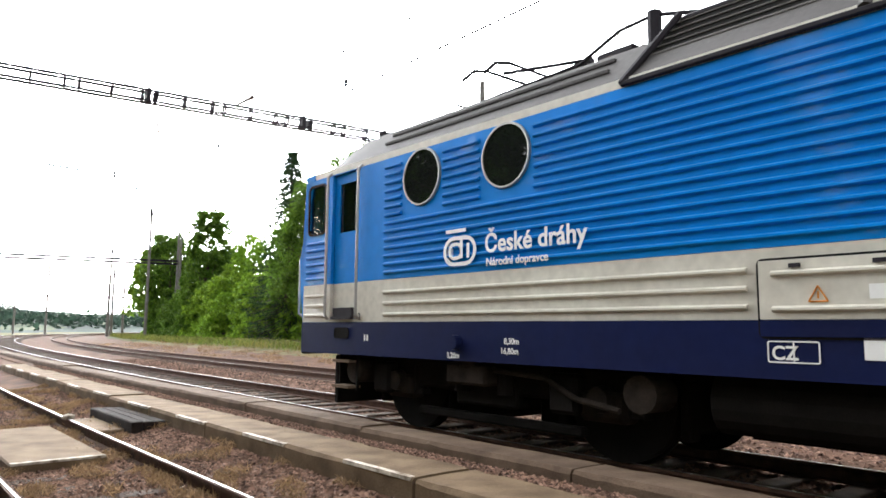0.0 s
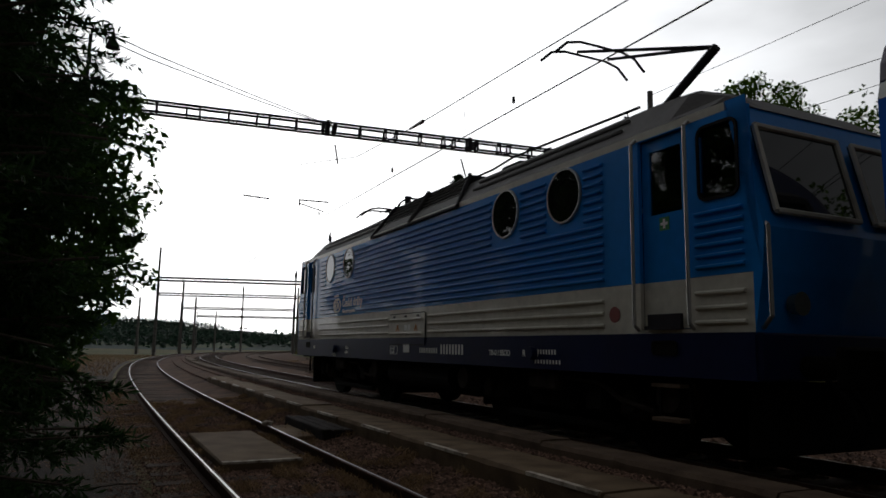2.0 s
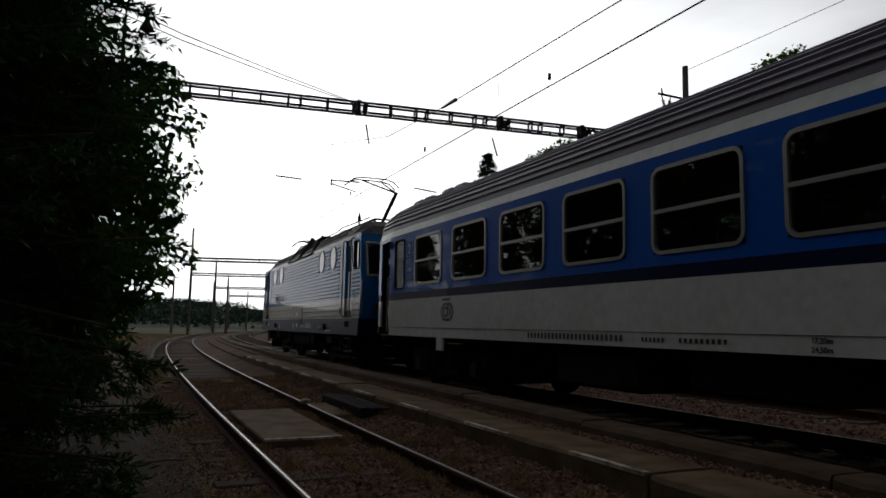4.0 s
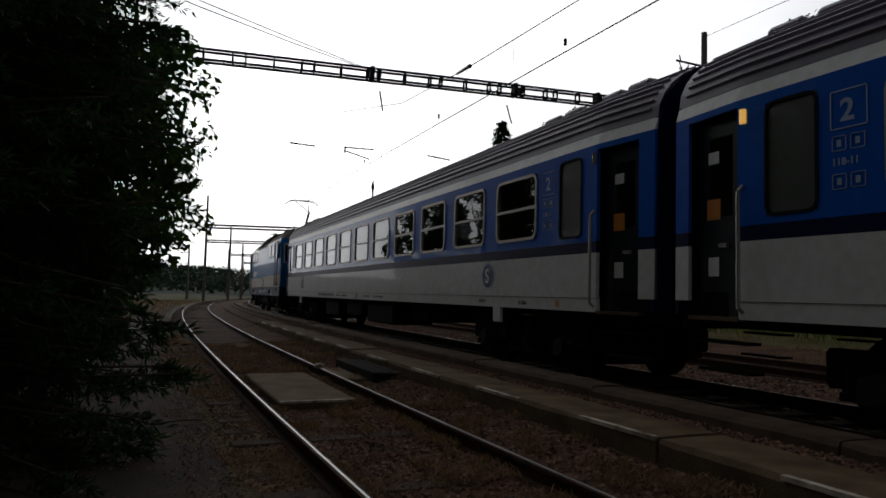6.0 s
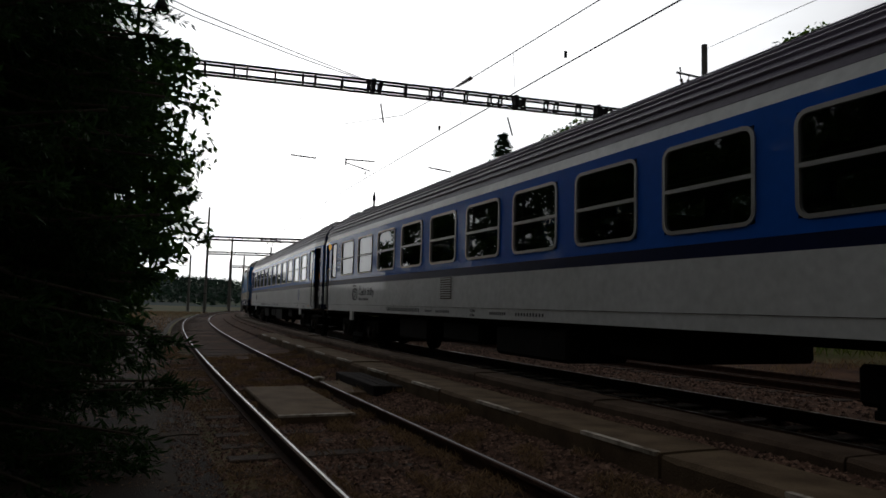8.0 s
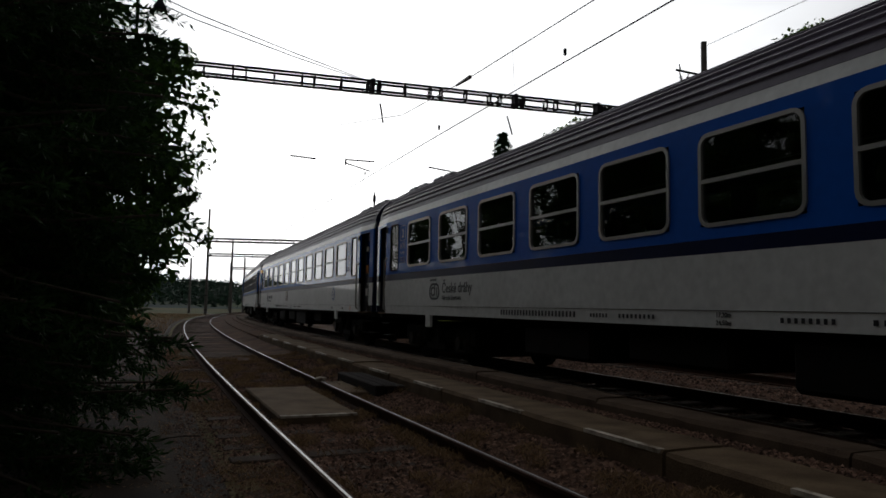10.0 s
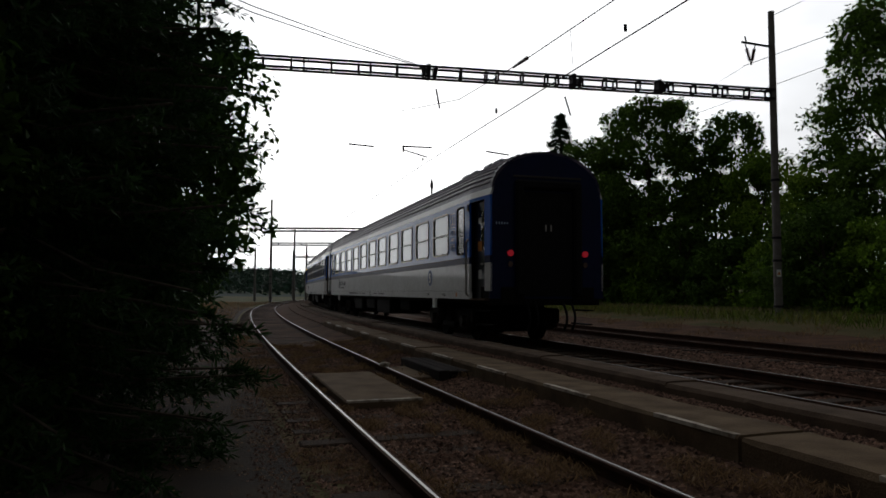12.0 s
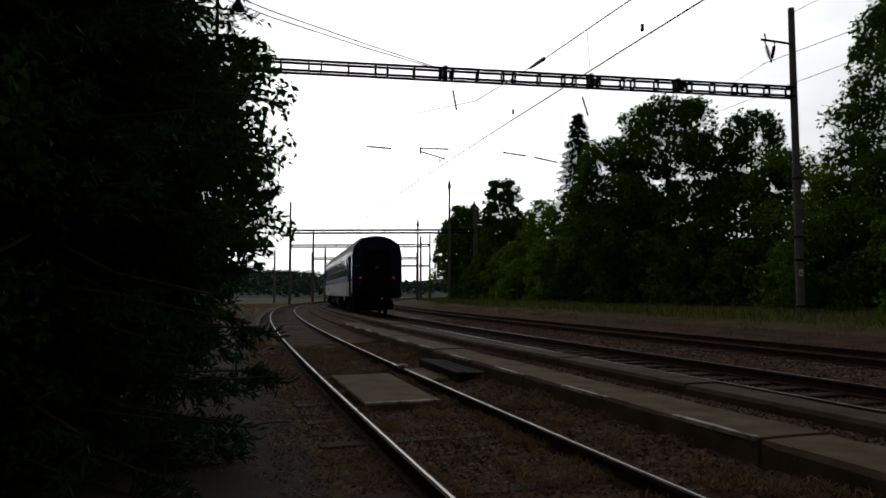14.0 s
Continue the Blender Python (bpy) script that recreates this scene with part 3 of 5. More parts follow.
def bars(name, parent, x, z, y, width, h, n, mat, label=""):
    """Short marks that stand for writing too small to read."""
    bm = bmesh.new()
    w = width / (n * 2.1)
    for k in range(n):
        a = x - k * w * 2.1
        box(bm, a - w, a, y, y + 0.003, z, z + h)
    return part(name, bm, mat, parent, label)


# writing stands on the left sides
SIDE_TURN = Matrix.Rotation(radians(180), 4, "Z") @ Matrix.Rotation(radians(90), 4, "X")  # writing on the left side


def on_left(x, y, z):
    return Matrix.Translation((x, y, z)) @ SIDE_TURN


def emblem(parent, x, z, y, w, h, mat, bold=1.0):
    """The operator's sign as a plain rounded outline with two bars."""
    bm = bmesh.new()
    t = 0.105 * h
    hb = h * 0.8
    ring_frame(bm, x - w + t, x - t, z + t, z + hb - t, y, t, 0.003, r=0.30 * h)
    ring_frame(bm, x - w * 0.52, x - w * 0.24, z + 0.26 * h, z + hb - 0.26 * h, y, t * 0.9, 0.003, r=0.12 * h)
    box(bm, x - w * 0.60, x - w * 0.52, y, y + 0.004, z + 0.2 * h, z + hb * 0.98)
    box(bm, x - w * 0.80, x - w * 0.72, y, y + 0.004, z + 0.2 * h, z + hb * 0.74)
    box(bm, x - w * 0.70, x - w * 0.08, y, y + 0.004, z + h * 0.9, z + h)
    return part("emblem", bm, mat, parent, "plain rounded emblem outline")


def make_locomotive():
    lo = empty("locomotive", "blue and grey electric locomotive with ribbed sides and round windows", "locomotive")
    HW, L = 1.46, 15.9
    F, R = -0.25, -L + 0.25

    def strip(name, z0, z1, mat, y=HW, holes=(), xa=R, xb=F, label=""):
        for s in (1, -1):
            bm = bmesh.new()
            side(bm, xa, xb, z0, z1, s * y, holes)
            part(name, bm, mat, lo, label)

    strip("skirt", 0.93, 1.36, NAVY, HW + 0.015, label="navy blue lower skirt")
    doors = [(-1.70, -1.0), (-L + 1.0, -L + 1.70)]
    door_holes = [(a, b, 1.40, 3.46) for a, b in doors]
    strip("lower_side", 1.364, 1.90, CREAM, HW, [(a, b, 1.40, 1.9) for a, b in doors], label="pale grey lower side wall")
    cabs = [(-0.82, -0.38), (-L + 0.38, -L + 0.82)]
    rounds = [(-3.05, 3.12, 0.34), (-4.47, 3.12, 0.34), (-L + 4.47, 3.12, 0.34), (-L + 3.05, 3.12, 0.34)]
    holes = [(a, b, 1.904, 3.46) for a, b in doors] + [(a, b, 2.66, 3.36) for a, b in cabs]
    strip("upper_side", 1.904, 3.47, BLUE, HW, holes, label="bright blue upper side wall")
    for s in (1, -1):
        bm = bmesh.new()
        zs = [1.99 + 0.105 * k for k in range(15)]
        ribs(bm, -L + 2.3, -2.3, [z for z in zs if z < 3.45], s * HW, skip=rounds and [(x, z, r + 0.06) for x, z, r in rounds])
        ribs(bm, -0.9, -0.33, [1.99 + 0.105 * k for k in range(6)], s * HW)
        ribs(bm, -L + 0.33, -L + 0.9, [1.99 + 0.105 * k for k in range(6)], s * HW)
        part("ribbed_panel", bm, BLUE, lo, "pressed horizontal ribs, blue")
        bm = bmesh.new()
        for a, b in ((-L + 2.3, -8.87), (-7.03, -2.3), (-0.92, -0.33), (-L + 0.33, -L + 0.92)):
            ribs(bm, a, b, [1.46, 1.60, 1.74], s * HW)
        part("ribbed_panel", bm, CREAM, lo, "pressed horizontal ribs, pale grey")
        bm = bmesh.new()
        side(bm, -8.77, -7.13, 1.365, 1.80, s * (HW + 0.03), thick=0.05)
        ribs(bm, -8.67, -7.23, [1.70], s * (HW + 0.03))
        ribs(bm, -8.67, -7.23, [1.44], s * (HW + 0.03))
        hatch = part("side_hatch", bm, CREAM, lo, "pale grey hinged access hatch")
        bm = bmesh.new()
        side(bm, -8.77, -7.13, 1.24, 1.36, s * (HW + 0.032), thick=0.03)
        part("hatch_foot", bm, NAVY, hatch, "navy foot of the hatch")
        bm = bmesh.new()
        ring_frame(bm, -8.77, -7.13, 1.24, 1.80, s * (HW + 0.018), 0.018, 0.004, r=0.03)
        part("hatch_seal", bm, RUBBER, hatch)
        for x in (-7.4, -7.95, -8.5):
            bm = bmesh.new()
            box(bm, x - 0.04, x + 0.04, min(s * (HW + 0.03), s * (HW + 0.05)), max(s * (HW + 0.03), s * (HW + 0.05)), 1.74, 1.77)
            part("hinge", bm, IRON, hatch)
        for x, z, r in rounds:
            bm = bmesh.new()
            bmesh.ops.create_cone(bm, cap_ends=True, segments=40, radius1=r, radius2=r, depth=0.03, matrix=Matrix.Translation((x, s * (HW + 0.002), z)) @ Matrix.Rotation(radians(90), 4, "X"))
            w = part("round_window", bm, DARK_GLASS, lo, "round dark porthole window")
            bm = bmesh.new()
            n = 40
            rows = []
            for rr, yy in ((r - 0.008, 0.018), (r - 0.008, 0.03), (r + 0.012, 0.03), (r + 0.018, 0.0)):
                rows.append([(x + rr * math.cos(2 * math.pi * k / n), s * (HW + yy), z + rr * math.sin(2 * math.pi * k / n)) for k in range(n)])
            loft(bm, rows, close=True, caps=False)
            part("window_ring", bm, CHROME, w, "bright metal ring")
        for a, b in doors:
            bm = bmesh.new()
            side(bm, a + 0.01, b - 0.01, 1.41, 3.45, s * (HW - 0.05), [(a + 0.12, b - 0.12, 2.62, 3.32)])
            d = part("cab_door", bm, BLUE, lo, "blue cab door with an upper window")
            bm = bmesh.new()
            side(bm, a + 0.012, b - 0.012, 1.412, 1.9, s * (HW - 0.045), thick=0.01)
            part("door_foot", bm, CREAM, d, "pale grey lower door panel")
            bm = bmesh.new()
            side(bm, a + 0.12, b - 0.12, 2.62, 3.32, s * (HW - 0.07), thick=0.01)
            part("pane", bm, GLASS, d)
            for x in (a - 0.04, b + 0.04):
                bm = bmesh.new()
                pipe(bm, [(x, s * HW, 3.5), (x, s * (HW + 0.06), 3.44), (x, s * (HW + 0.06), 1.45), (x, s * HW, 1.4)], 0.02, 8)
                part("grab_rail", bm, CHROME, lo, "bright vertical grab rail")
            bm = bmesh.new()
            box(bm, a + 0.1, b - 0.1, min(s * HW, s * (HW + 0.05)), max(s * HW, s * (HW + 0.05)), 1.40, 1.44)
            box(bm, a + 0.12, b - 0.12, min(s * (HW - 0.02), s * (HW + 0.02)), max(s * (HW - 0.02), s * (HW + 0.02)), 1.44, 1.56)
            part("door_step", bm, IRON, d)
        for a, b in cabs:
            bm = bmesh.new()
            ring_frame(bm, a, b, 2.66, 3.36, s * HW, 0.03, 0.02, r=0.07)
            w = part("cab_window", bm, RUBBER, lo, "side window of the cab")
            bm = bmesh.new()
            side(bm, a, b, 2.66, 3.36, s * (HW - 0.02), thick=0.01)
            part("pane", bm, GLASS, w)
        # gutter and sloping roof edge
        bm = bmesh.new()
        side(bm, R + 0.25, F - 0.25, 3.474, 3.56, s * (HW - 0.005), thick=0.06)
        part("gutter_band", bm, CREAM, lo, "pale grey gutter band")
    # roof: sloped shoulders and a flat top
    ring = [(HW - 0.01, 3.56), (HW - 0.06, 3.62), (1.1, 3.98), (0.95, 4.04), (-0.95, 4.04), (-1.1, 3.98), (-HW + 0.06, 3.62), (-HW + 0.01, 3.56)]
    ends = [(-0.22, 0.0), (-0.55, 0.55), (-1.0, 0.95), (-1.5, 1.0)]
    rows = []
    for dx, k in ends:
        rows.append([(F + dx, y * (0.93 + 0.07 * k), 3.56 + (z - 3.56) * k) for y, z in ring])
    for dx, k in ends[::-1]:
        rows.append([(R - dx, y * (0.93 + 0.07 * k), 3.56 + (z - 3.56) * k) for y, z in ring])
    bm = bmesh.new()
    loft(bm, rows, close=True)
    part("roof", bm, ROOF_GREY, lo, "weathered grey roof")
    for s in (1, -1):
        for zz in (0.3, 0.7):
            y = s * ((HW - 0.06) * (1 - zz) + 1.1 * zz)
            z = 3.62 * (1 - zz) + 3.98 * zz
            for a, b in ((-5.7, -2.1), (-L + 2.1, -L + 5.7)):
                bm = bmesh.new()
                box(bm, a, b, min(y, y + s * 0.03), max(y, y + s * 0.03), z - 0.012, z + 0.02)
                part("roof_seam", bm, ROOF_GREY, lo)
        # louvred ventilation panel
        bm = bmesh.new()
        q = [(-9.95, HW - 0.02, 3.5), (-5.95, HW - 0.02, 3.5), (-6.3, 1.02, 4.16), (-9.6, 1.02, 4.16)]
        back = [(x, y - 0.25, z - 0.12) for x, y, z in q]
        loft(bm, [[(x, s * y, z) for x, y, z in q], [(x, s * y, z) for x, y, z in back]], close=True)
        lv = part("louvre_panel", bm, BLACK, lo, "black louvred ventilation panel")
        for k in range(8):
            f = 0.05 + k * 0.12
            y, z = (HW - 0.02) * (1 - f) + 1.02 * f, 3.5 + 0.66 * f
            bm = bmesh.new()
            for a, b in ((-9.9 + 0.33 * f, -8.03), (-7.87, -6.0 - 0.33 * f)):
                box(bm, a, b, min(s * y, s * (y + 0.016)), max(s * y, s * (y + 0.016)), z, z + 0.008)
            part("louvre_slat", bm, POST, lv)
        bm = bmesh.new()
        for x0, x1 in ((-9.95, -9.6), (-5.95, -6.3)):
            tube(bm, (x0, s * (HW + 0.03), 3.5), (x1, s * 1.06, 4.17), 0.035, n=6)
        tube(bm, (-9.95, s * (HW + 0.02), 3.5), (-5.95, s * (HW + 0.02), 3.5), 0.03, n=6)
        part("louvre_frame", bm, IRON, lv)
        bm = bmesh.new()
        tube(bm, (-7.95, s * (HW + 0.01), 3.52), (-7.95, s * 1.06, 4.17), 0.05, n=6)
        part("louvre_divider", bm, ROOF_GREY, lv, "grey divider bar")
    bm = bmesh.new()
    box(bm, -9.6, -6.3, -1.04, 1.04, 4.0, 4.17, 0.02)
    part("roof_hood", bm, IRON, lo)
    # cab fronts: raked above the waist
    for x, d in ((F, 1), (R, -1)):
        bm = bmesh.new()
        prof = [(0.02, 0.93), (0.02, 1.36), (0.12, 1.9), (0.16, 2.3), (-0.12, 3.2), (-0.22, 3.56)]
        rows = [[(x + d * (dx - 0.02), y, z) for y in (HW, HW * 0.5, -HW * 0.5, -HW)] for dx, z in prof]
        loft(bm, rows)
        part("cab_front", bm, BLUE, lo, "raked blue cab front")
        for s in (1, -1):
            bm = bmesh.new()
            vs = [bm.verts.new((x + d * (dx - 0.02), s * HW, z)) for dx, z in prof if z >= 1.36] + [bm.verts.new((x - d * 0.001, s * HW, z)) for z in (3.56, 1.36)]
            bm.faces.new(vs)
            part("cab_cheek", bm, BLUE, lo)
            bm = bmesh.new()
            q = [(x + d * 0.10, s * 0.12, 2.45), (x + d * 0.10, s * 1.3, 2.45), (x - d * 0.10, s * 1.3, 3.3), (x - d * 0.10, s * 0.12, 3.3)]
            loft(bm, [q, [(a + d * 0.04, b, c) for a, b, c in q]], close=True)
            w = part("windscreen", bm, DARK_GLASS, lo, "dark cab windscreen")
            bm = bmesh.new()
            pipe(bm, [(a + d * 0.05, b, c) for a, b, c in q + q[:1]], 0.03)
            part("windscreen_frame", bm, CREAM, w, "pale windscreen surround")
            bm = bmesh.new()
            bmesh.ops.create_cone(bm, cap_ends=True, segments=16, radius1=0.11, radius2=0.09, depth=0.1, matrix=Matrix.Translation((x + d * 0.12, s * 1.05, 1.62)) @ Matrix.Rotation(radians(90), 4, "Y"))
            part("headlamp", bm, MILK, lo)
            bm = bmesh.new()
            pipe(bm, [(x + d * 0.02, s * 1.38, 2.4), (x + d * 0.16, s * 1.44, 2.3), (x + d * 0.16, s * 1.44, 1.5), (x + d * 0.02, s * 1.38, 1.4)], 0.02, 8)
            part("grab_rail", bm, CHROME, lo, "bright grab rail at the cab front")
        bm = bmesh.new()
        box(bm, min(x - d * 0.2, x + d * 0.05), max(x - d * 0.2, x + d * 0.05), -HW, HW, 0.93, 1.36, 0.02)
        part("buffer_beam", bm, NAVY, lo)
        buffers(lo, x, d * 1.2)
        hoses(lo, x, d)
        bm = bmesh.new()
        box(bm, min(x - d * 0.45, x - d * 0.35), max(x - d * 0.45, x - d * 0.35), -1.1, 1.1, 0.2, 0.9, 0.02)
        part("rail_guard", bm, BLACK, lo)
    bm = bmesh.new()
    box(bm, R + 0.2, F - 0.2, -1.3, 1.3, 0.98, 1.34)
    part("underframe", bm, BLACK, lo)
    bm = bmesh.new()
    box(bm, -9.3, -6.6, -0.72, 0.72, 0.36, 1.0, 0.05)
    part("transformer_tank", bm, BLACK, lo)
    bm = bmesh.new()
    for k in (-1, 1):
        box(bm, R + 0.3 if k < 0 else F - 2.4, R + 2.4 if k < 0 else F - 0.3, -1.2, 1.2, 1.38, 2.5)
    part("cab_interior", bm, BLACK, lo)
    for x in (-3.8, -L + 3.8):
        bogie(lo, x, 3.2, 0.62)
    for s in (1, -1):
        for x in (-1.35, -L + 1.35):
            for z in (0.84, 0.50):
                bm = bmesh.new()
                box(bm, x - 0.2, x + 0.2, s * 1.38 - 0.1, s * 1.38 + 0.1, z - 0.02, z + 0.015)
                part("footstep", bm, KERB, lo)
            for q in (-0.21, 0.21):
                bm = bmesh.new()
                box(bm, x + q - 0.015, x + q + 0.015, s * 1.34 - 0.02, s * 1.34 + 0.02, 0.45, 0.95)
                part("step_hanger", bm, BLACK, lo)
        bm = bmesh.new()
        tube(bm, (-6.6, s * 1.02, 0.70), (-9.3, s * 1.02, 0.70), 0.27, n=18)
        part("air_tank", bm, BLACK, lo)
        for x in (-1.95, -5.0, -10.1, -13.1):
            bm = bmesh.new()
            box(bm, x - 0.18, x + 0.18, s * 1.12 - 0.12, s * 1.12 + 0.12, 0.45, 0.85, 0.04)
            part("sand_box", bm, BLACK, lo)
    # roof equipment: insulators, busbars, lowered and raised current collectors
    for x in (-2.0, -2.5, -3.1, -5.2, -5.6, -10.2, -10.8, -12.2, -13.0):
        for y in (0.55, -0.55):
            bm = bmesh.new()
            for k in range(4):
                tube(bm, (x, y, 4.04 + 0.05 * k), (x, y, 4.08 + 0.05 * k), 0.095, 0.06, 10)
            part("insulator", bm, INSULATOR, lo, "ribbed brown insulator")
    bm = bmesh.new()
    pipe(bm, [(-1.9, 0.55, 4.2), (-3.3, 0.55, 4.24), (-4.7, 0.5, 4.3), (-5.3, 0.55, 4.5), (-5.72, 0.55, 4.53), (-6.4, 0.5, 4.36), (-9.4, 0.5, 4.36), (-10.2, 0.55, 4.4), (-13.2, 0.5, 4.35)], 0.022)
    part("busbar", bm, IRON, lo)
    bm = bmesh.new()
    box(bm, -5.5, -5.0, 0.3, 0.6, 4.04, 4.3, 0.03)
    box(bm, -10.3, -9.7, -0.2, 0.5, 4.04, 4.34, 0.03)
    tube(bm, (-5.72, 0.55, 4.2), (-5.72, 0.55, 4.56), 0.075, n=10)
    part("roof_switch", bm, IRON, lo, "dark roof switch gear")

    def pantograph(x, up, d):
        p = new("pantograph")
        p.parent = lo
        p["label"] = "raised current collector" if up else "folded current collector"
        p.matrix_basis = Matrix.Translation((x, 0, 4.04))
        bm = bmesh.new()
        for y in (-0.5, 0.5):
            tube(bm, (-0.9, y, 0.2), (0.9, y, 0.2), 0.03)
        for q in (-0.9, 0.9):
            tube(bm, (q, -0.5, 0.2), (q, 0.5, 0.2), 0.03)
            for y in (-0.5, 0.5):
                tube(bm, (q, y, 0), (q, y, 0.2), 0.05)
        part("base_frame", bm, IRON, p)
        knee = (d * 1.3, 0, 0.92) if up else (-d * 0.75, 0, 0.52)
        head = (-d * 1.1, 0, 1.72) if up else (d * 0.45, 0, 0.60)
        bm = bmesh.new()
        tube(bm, (d * (0.1 if up else 0.6), 0, 0.25), knee, 0.06)
        part("lower_arm", bm, IRON, p)
        bm = bmesh.new()
        for y in (-0.3, 0.3):
            tube(bm, knee, (head[0], y, head[2]), 0.025)
        part("upper_arm", bm, IRON, p)
        for q in (-0.2, 0.2):
            bm = bmesh.new()
            pipe(bm, [(head[0] + q, y, head[2] + z) for y, z in ((-0.85, -0.18), (-0.65, 0.0), (-0.4, 0.06), (0.4, 0.06), (0.65, 0.0), (0.85, -0.18))], 0.022)
            part("contact_strip", bm, IRON, p)

    pantograph(-3.75, False, 1)
    pantograph(-L + 3.15, True, -1)
    # writing on the left side
    yb = HW + 0.036
    emblem(lo, -3.50, 1.98, yb, 0.55, 0.42, WHITE, 1.6)
    letters("lettering", "České dráhy", 0.268, WHITE, lo, on_left(-4.18, HW + 0.036, 2.10), "white lettering")
    letters("lettering", "Národní dopravce", 0.118, WHITE, lo, on_left(-4.20, HW + 0.036, 1.955), "white lettering")
    ys = HW + 0.018
    letters("lettering", "CZ", 0.14, WHITE, lo, on_left(-7.20, ys, 1.075))
    bm = bmesh.new()
    ring_frame(bm, -7.53, -7.18, 1.06, 1.20, ys, 0.01, 0.003, r=0.01)
    box(bm, -7.365, -7.355, ys, ys + 0.003, 1.06, 1.20)
    part("plate_frame", bm, WHITE, lo)
    bm = bmesh.new()
    box(bm, -8.10, -7.82, ys, ys + 0.004, 1.09, 1.24)
    part("white_plate", bm, WHITE, lo)
    bars("number_bars", lo, -8.55, 1.09, ys, 0.75, 0.09, 11, WHITE)
    bars("number_bars", lo, -9.4, 1.08, ys, 0.85, 0.16, 8, WHITE)
    for x, txt in ((-4.45, "8,30m"), (-4.4, "16,80m")):
        letters("lettering", txt, 0.085, WHITE, lo, on_left(x, ys, 1.13 if txt[0] == "8" else 1.03))
    letters("lettering", "3,20m", 0.085, WHITE, lo, on_left(-3.55, ys, 0.96))
    letters("lettering", "TB-0 / SSOD", 0.11, WHITE, lo, on_left(-11.0, ys, 1.09))
    letters("lettering", "R 120m", 0.12, WHITE, lo, on_left(-11.9, ys, 1.09))
    letters("lettering", "2", 0.13, INK, lo, on_left(-1.72, HW + 0.004, 1.39))
    bars("small_print", lo, -12.2, 1.12, ys, 0.5, 0.06, 8, WHITE)
    bars("small_print", lo, -12.2, 1.0, ys, 0.6, 0.05, 9, WHITE)
    bars("small_print", lo, -1.9, 1.12, ys, 0.12, 0.08, 2, WHITE)
    for x in (-7.55, -8.40):
        bm = bmesh.new()
        outer = [(x + 0.065, HW + 0.034, 1.49), (x - 0.065, HW + 0.034, 1.49), (x, HW + 0.034, 1.60)]
        pipe(bm, outer + outer[:1], 0.006, 5)
        box(bm, x - 0.006, x + 0.006, HW + 0.031, HW + 0.035, 1.51, 1.56)
        part("warning_triangle", bm, ORANGE, lo, "outlined warning triangle")
    for x in (-7.93, -8.09):
        bm = bmesh.new()
        box(bm, x - 0.055, x + 0.055, HW + 0.03, HW + 0.034, 1.50, 1.60)
        part("small_plate", bm, WHITE, lo)
    # first-aid cross on the rear cab door and a red mark beside it
    bm = bmesh.new()
    box(bm, -L + 1.30, -L + 1.44, HW - 0.05, HW - 0.045, 2.44, 2.58)
    cross = part("cross_sign", bm, GREEN, lo, "green sign with a white cross")
    bm = bmesh.new()
    box(bm, -L + 1.32, -L + 1.42, HW - 0.045, HW - 0.042, 2.495, 2.525)
    box(bm, -L + 1.355, -L + 1.385, HW - 0.045, HW - 0.041, 2.46, 2.56)
    part("cross", bm, WHITE, cross)
    bm = bmesh.new()
    tube(bm, (-L + 2.12, HW, 1.58), (-L + 2.12, HW + 0.006, 1.58), 0.09, n=20)
    part("red_disc", bm, DULL_RED, lo, "dull red disc")
    # shunter's recess in the skirt, sand filler, brake cylinder and pipes in the running gear
    for x in (-1.35, -L + 1.35):
        bm = bmesh.new()
        ring_frame(bm, x - 0.16, x + 0.16, 1.16, 1.27, ys, 0.02, 0.012, r=0.03)
        box(bm, x - 0.16, x + 0.16, ys - 0.01, ys + 0.002, 1.16, 1.27)
        part("skirt_recess", bm, BLACK, lo)
    for x in (-3.72, -L + 3.72):
        bm = bmesh.new()
        tube(bm, (x, HW - 0.02, 1.13), (x, HW + 0.10, 1.13), 0.085, n=14)
        part("sand_filler", bm, NAVY, lo)
        for q in (-2.25, 2.25):
            bm = bmesh.new()
            tube(bm, (x + q, 1.0, 0.72), (x + q, 1.34, 0.72), 0.17, n=16)
            part("brake_cylinder", bm, DUSTY, lo, "dusty brake cylinder")
        bm = bmesh.new()
        box(bm, x - 0.33, x + 0.33, 1.10, 1.36, 0.66, 0.90, 0.03)
        box(bm, x - 0.16, x + 0.10, 1.12, 1.38, 0.86, 0.97, 0.02)
        part("spring_housing", bm, DUSTY, lo, "dusty spring housing")
        bm = bmesh.new()
        pipe(bm, [(x - 0.4, 1.28, 0.84), (x - 1.1, 1.28, 0.80), (x - 1.5, 1.28, 0.62), (x - 2.0, 1.28, 0.55)], 0.03, 8)
        part("air_pipe", bm, DUSTY, lo)
    return lo


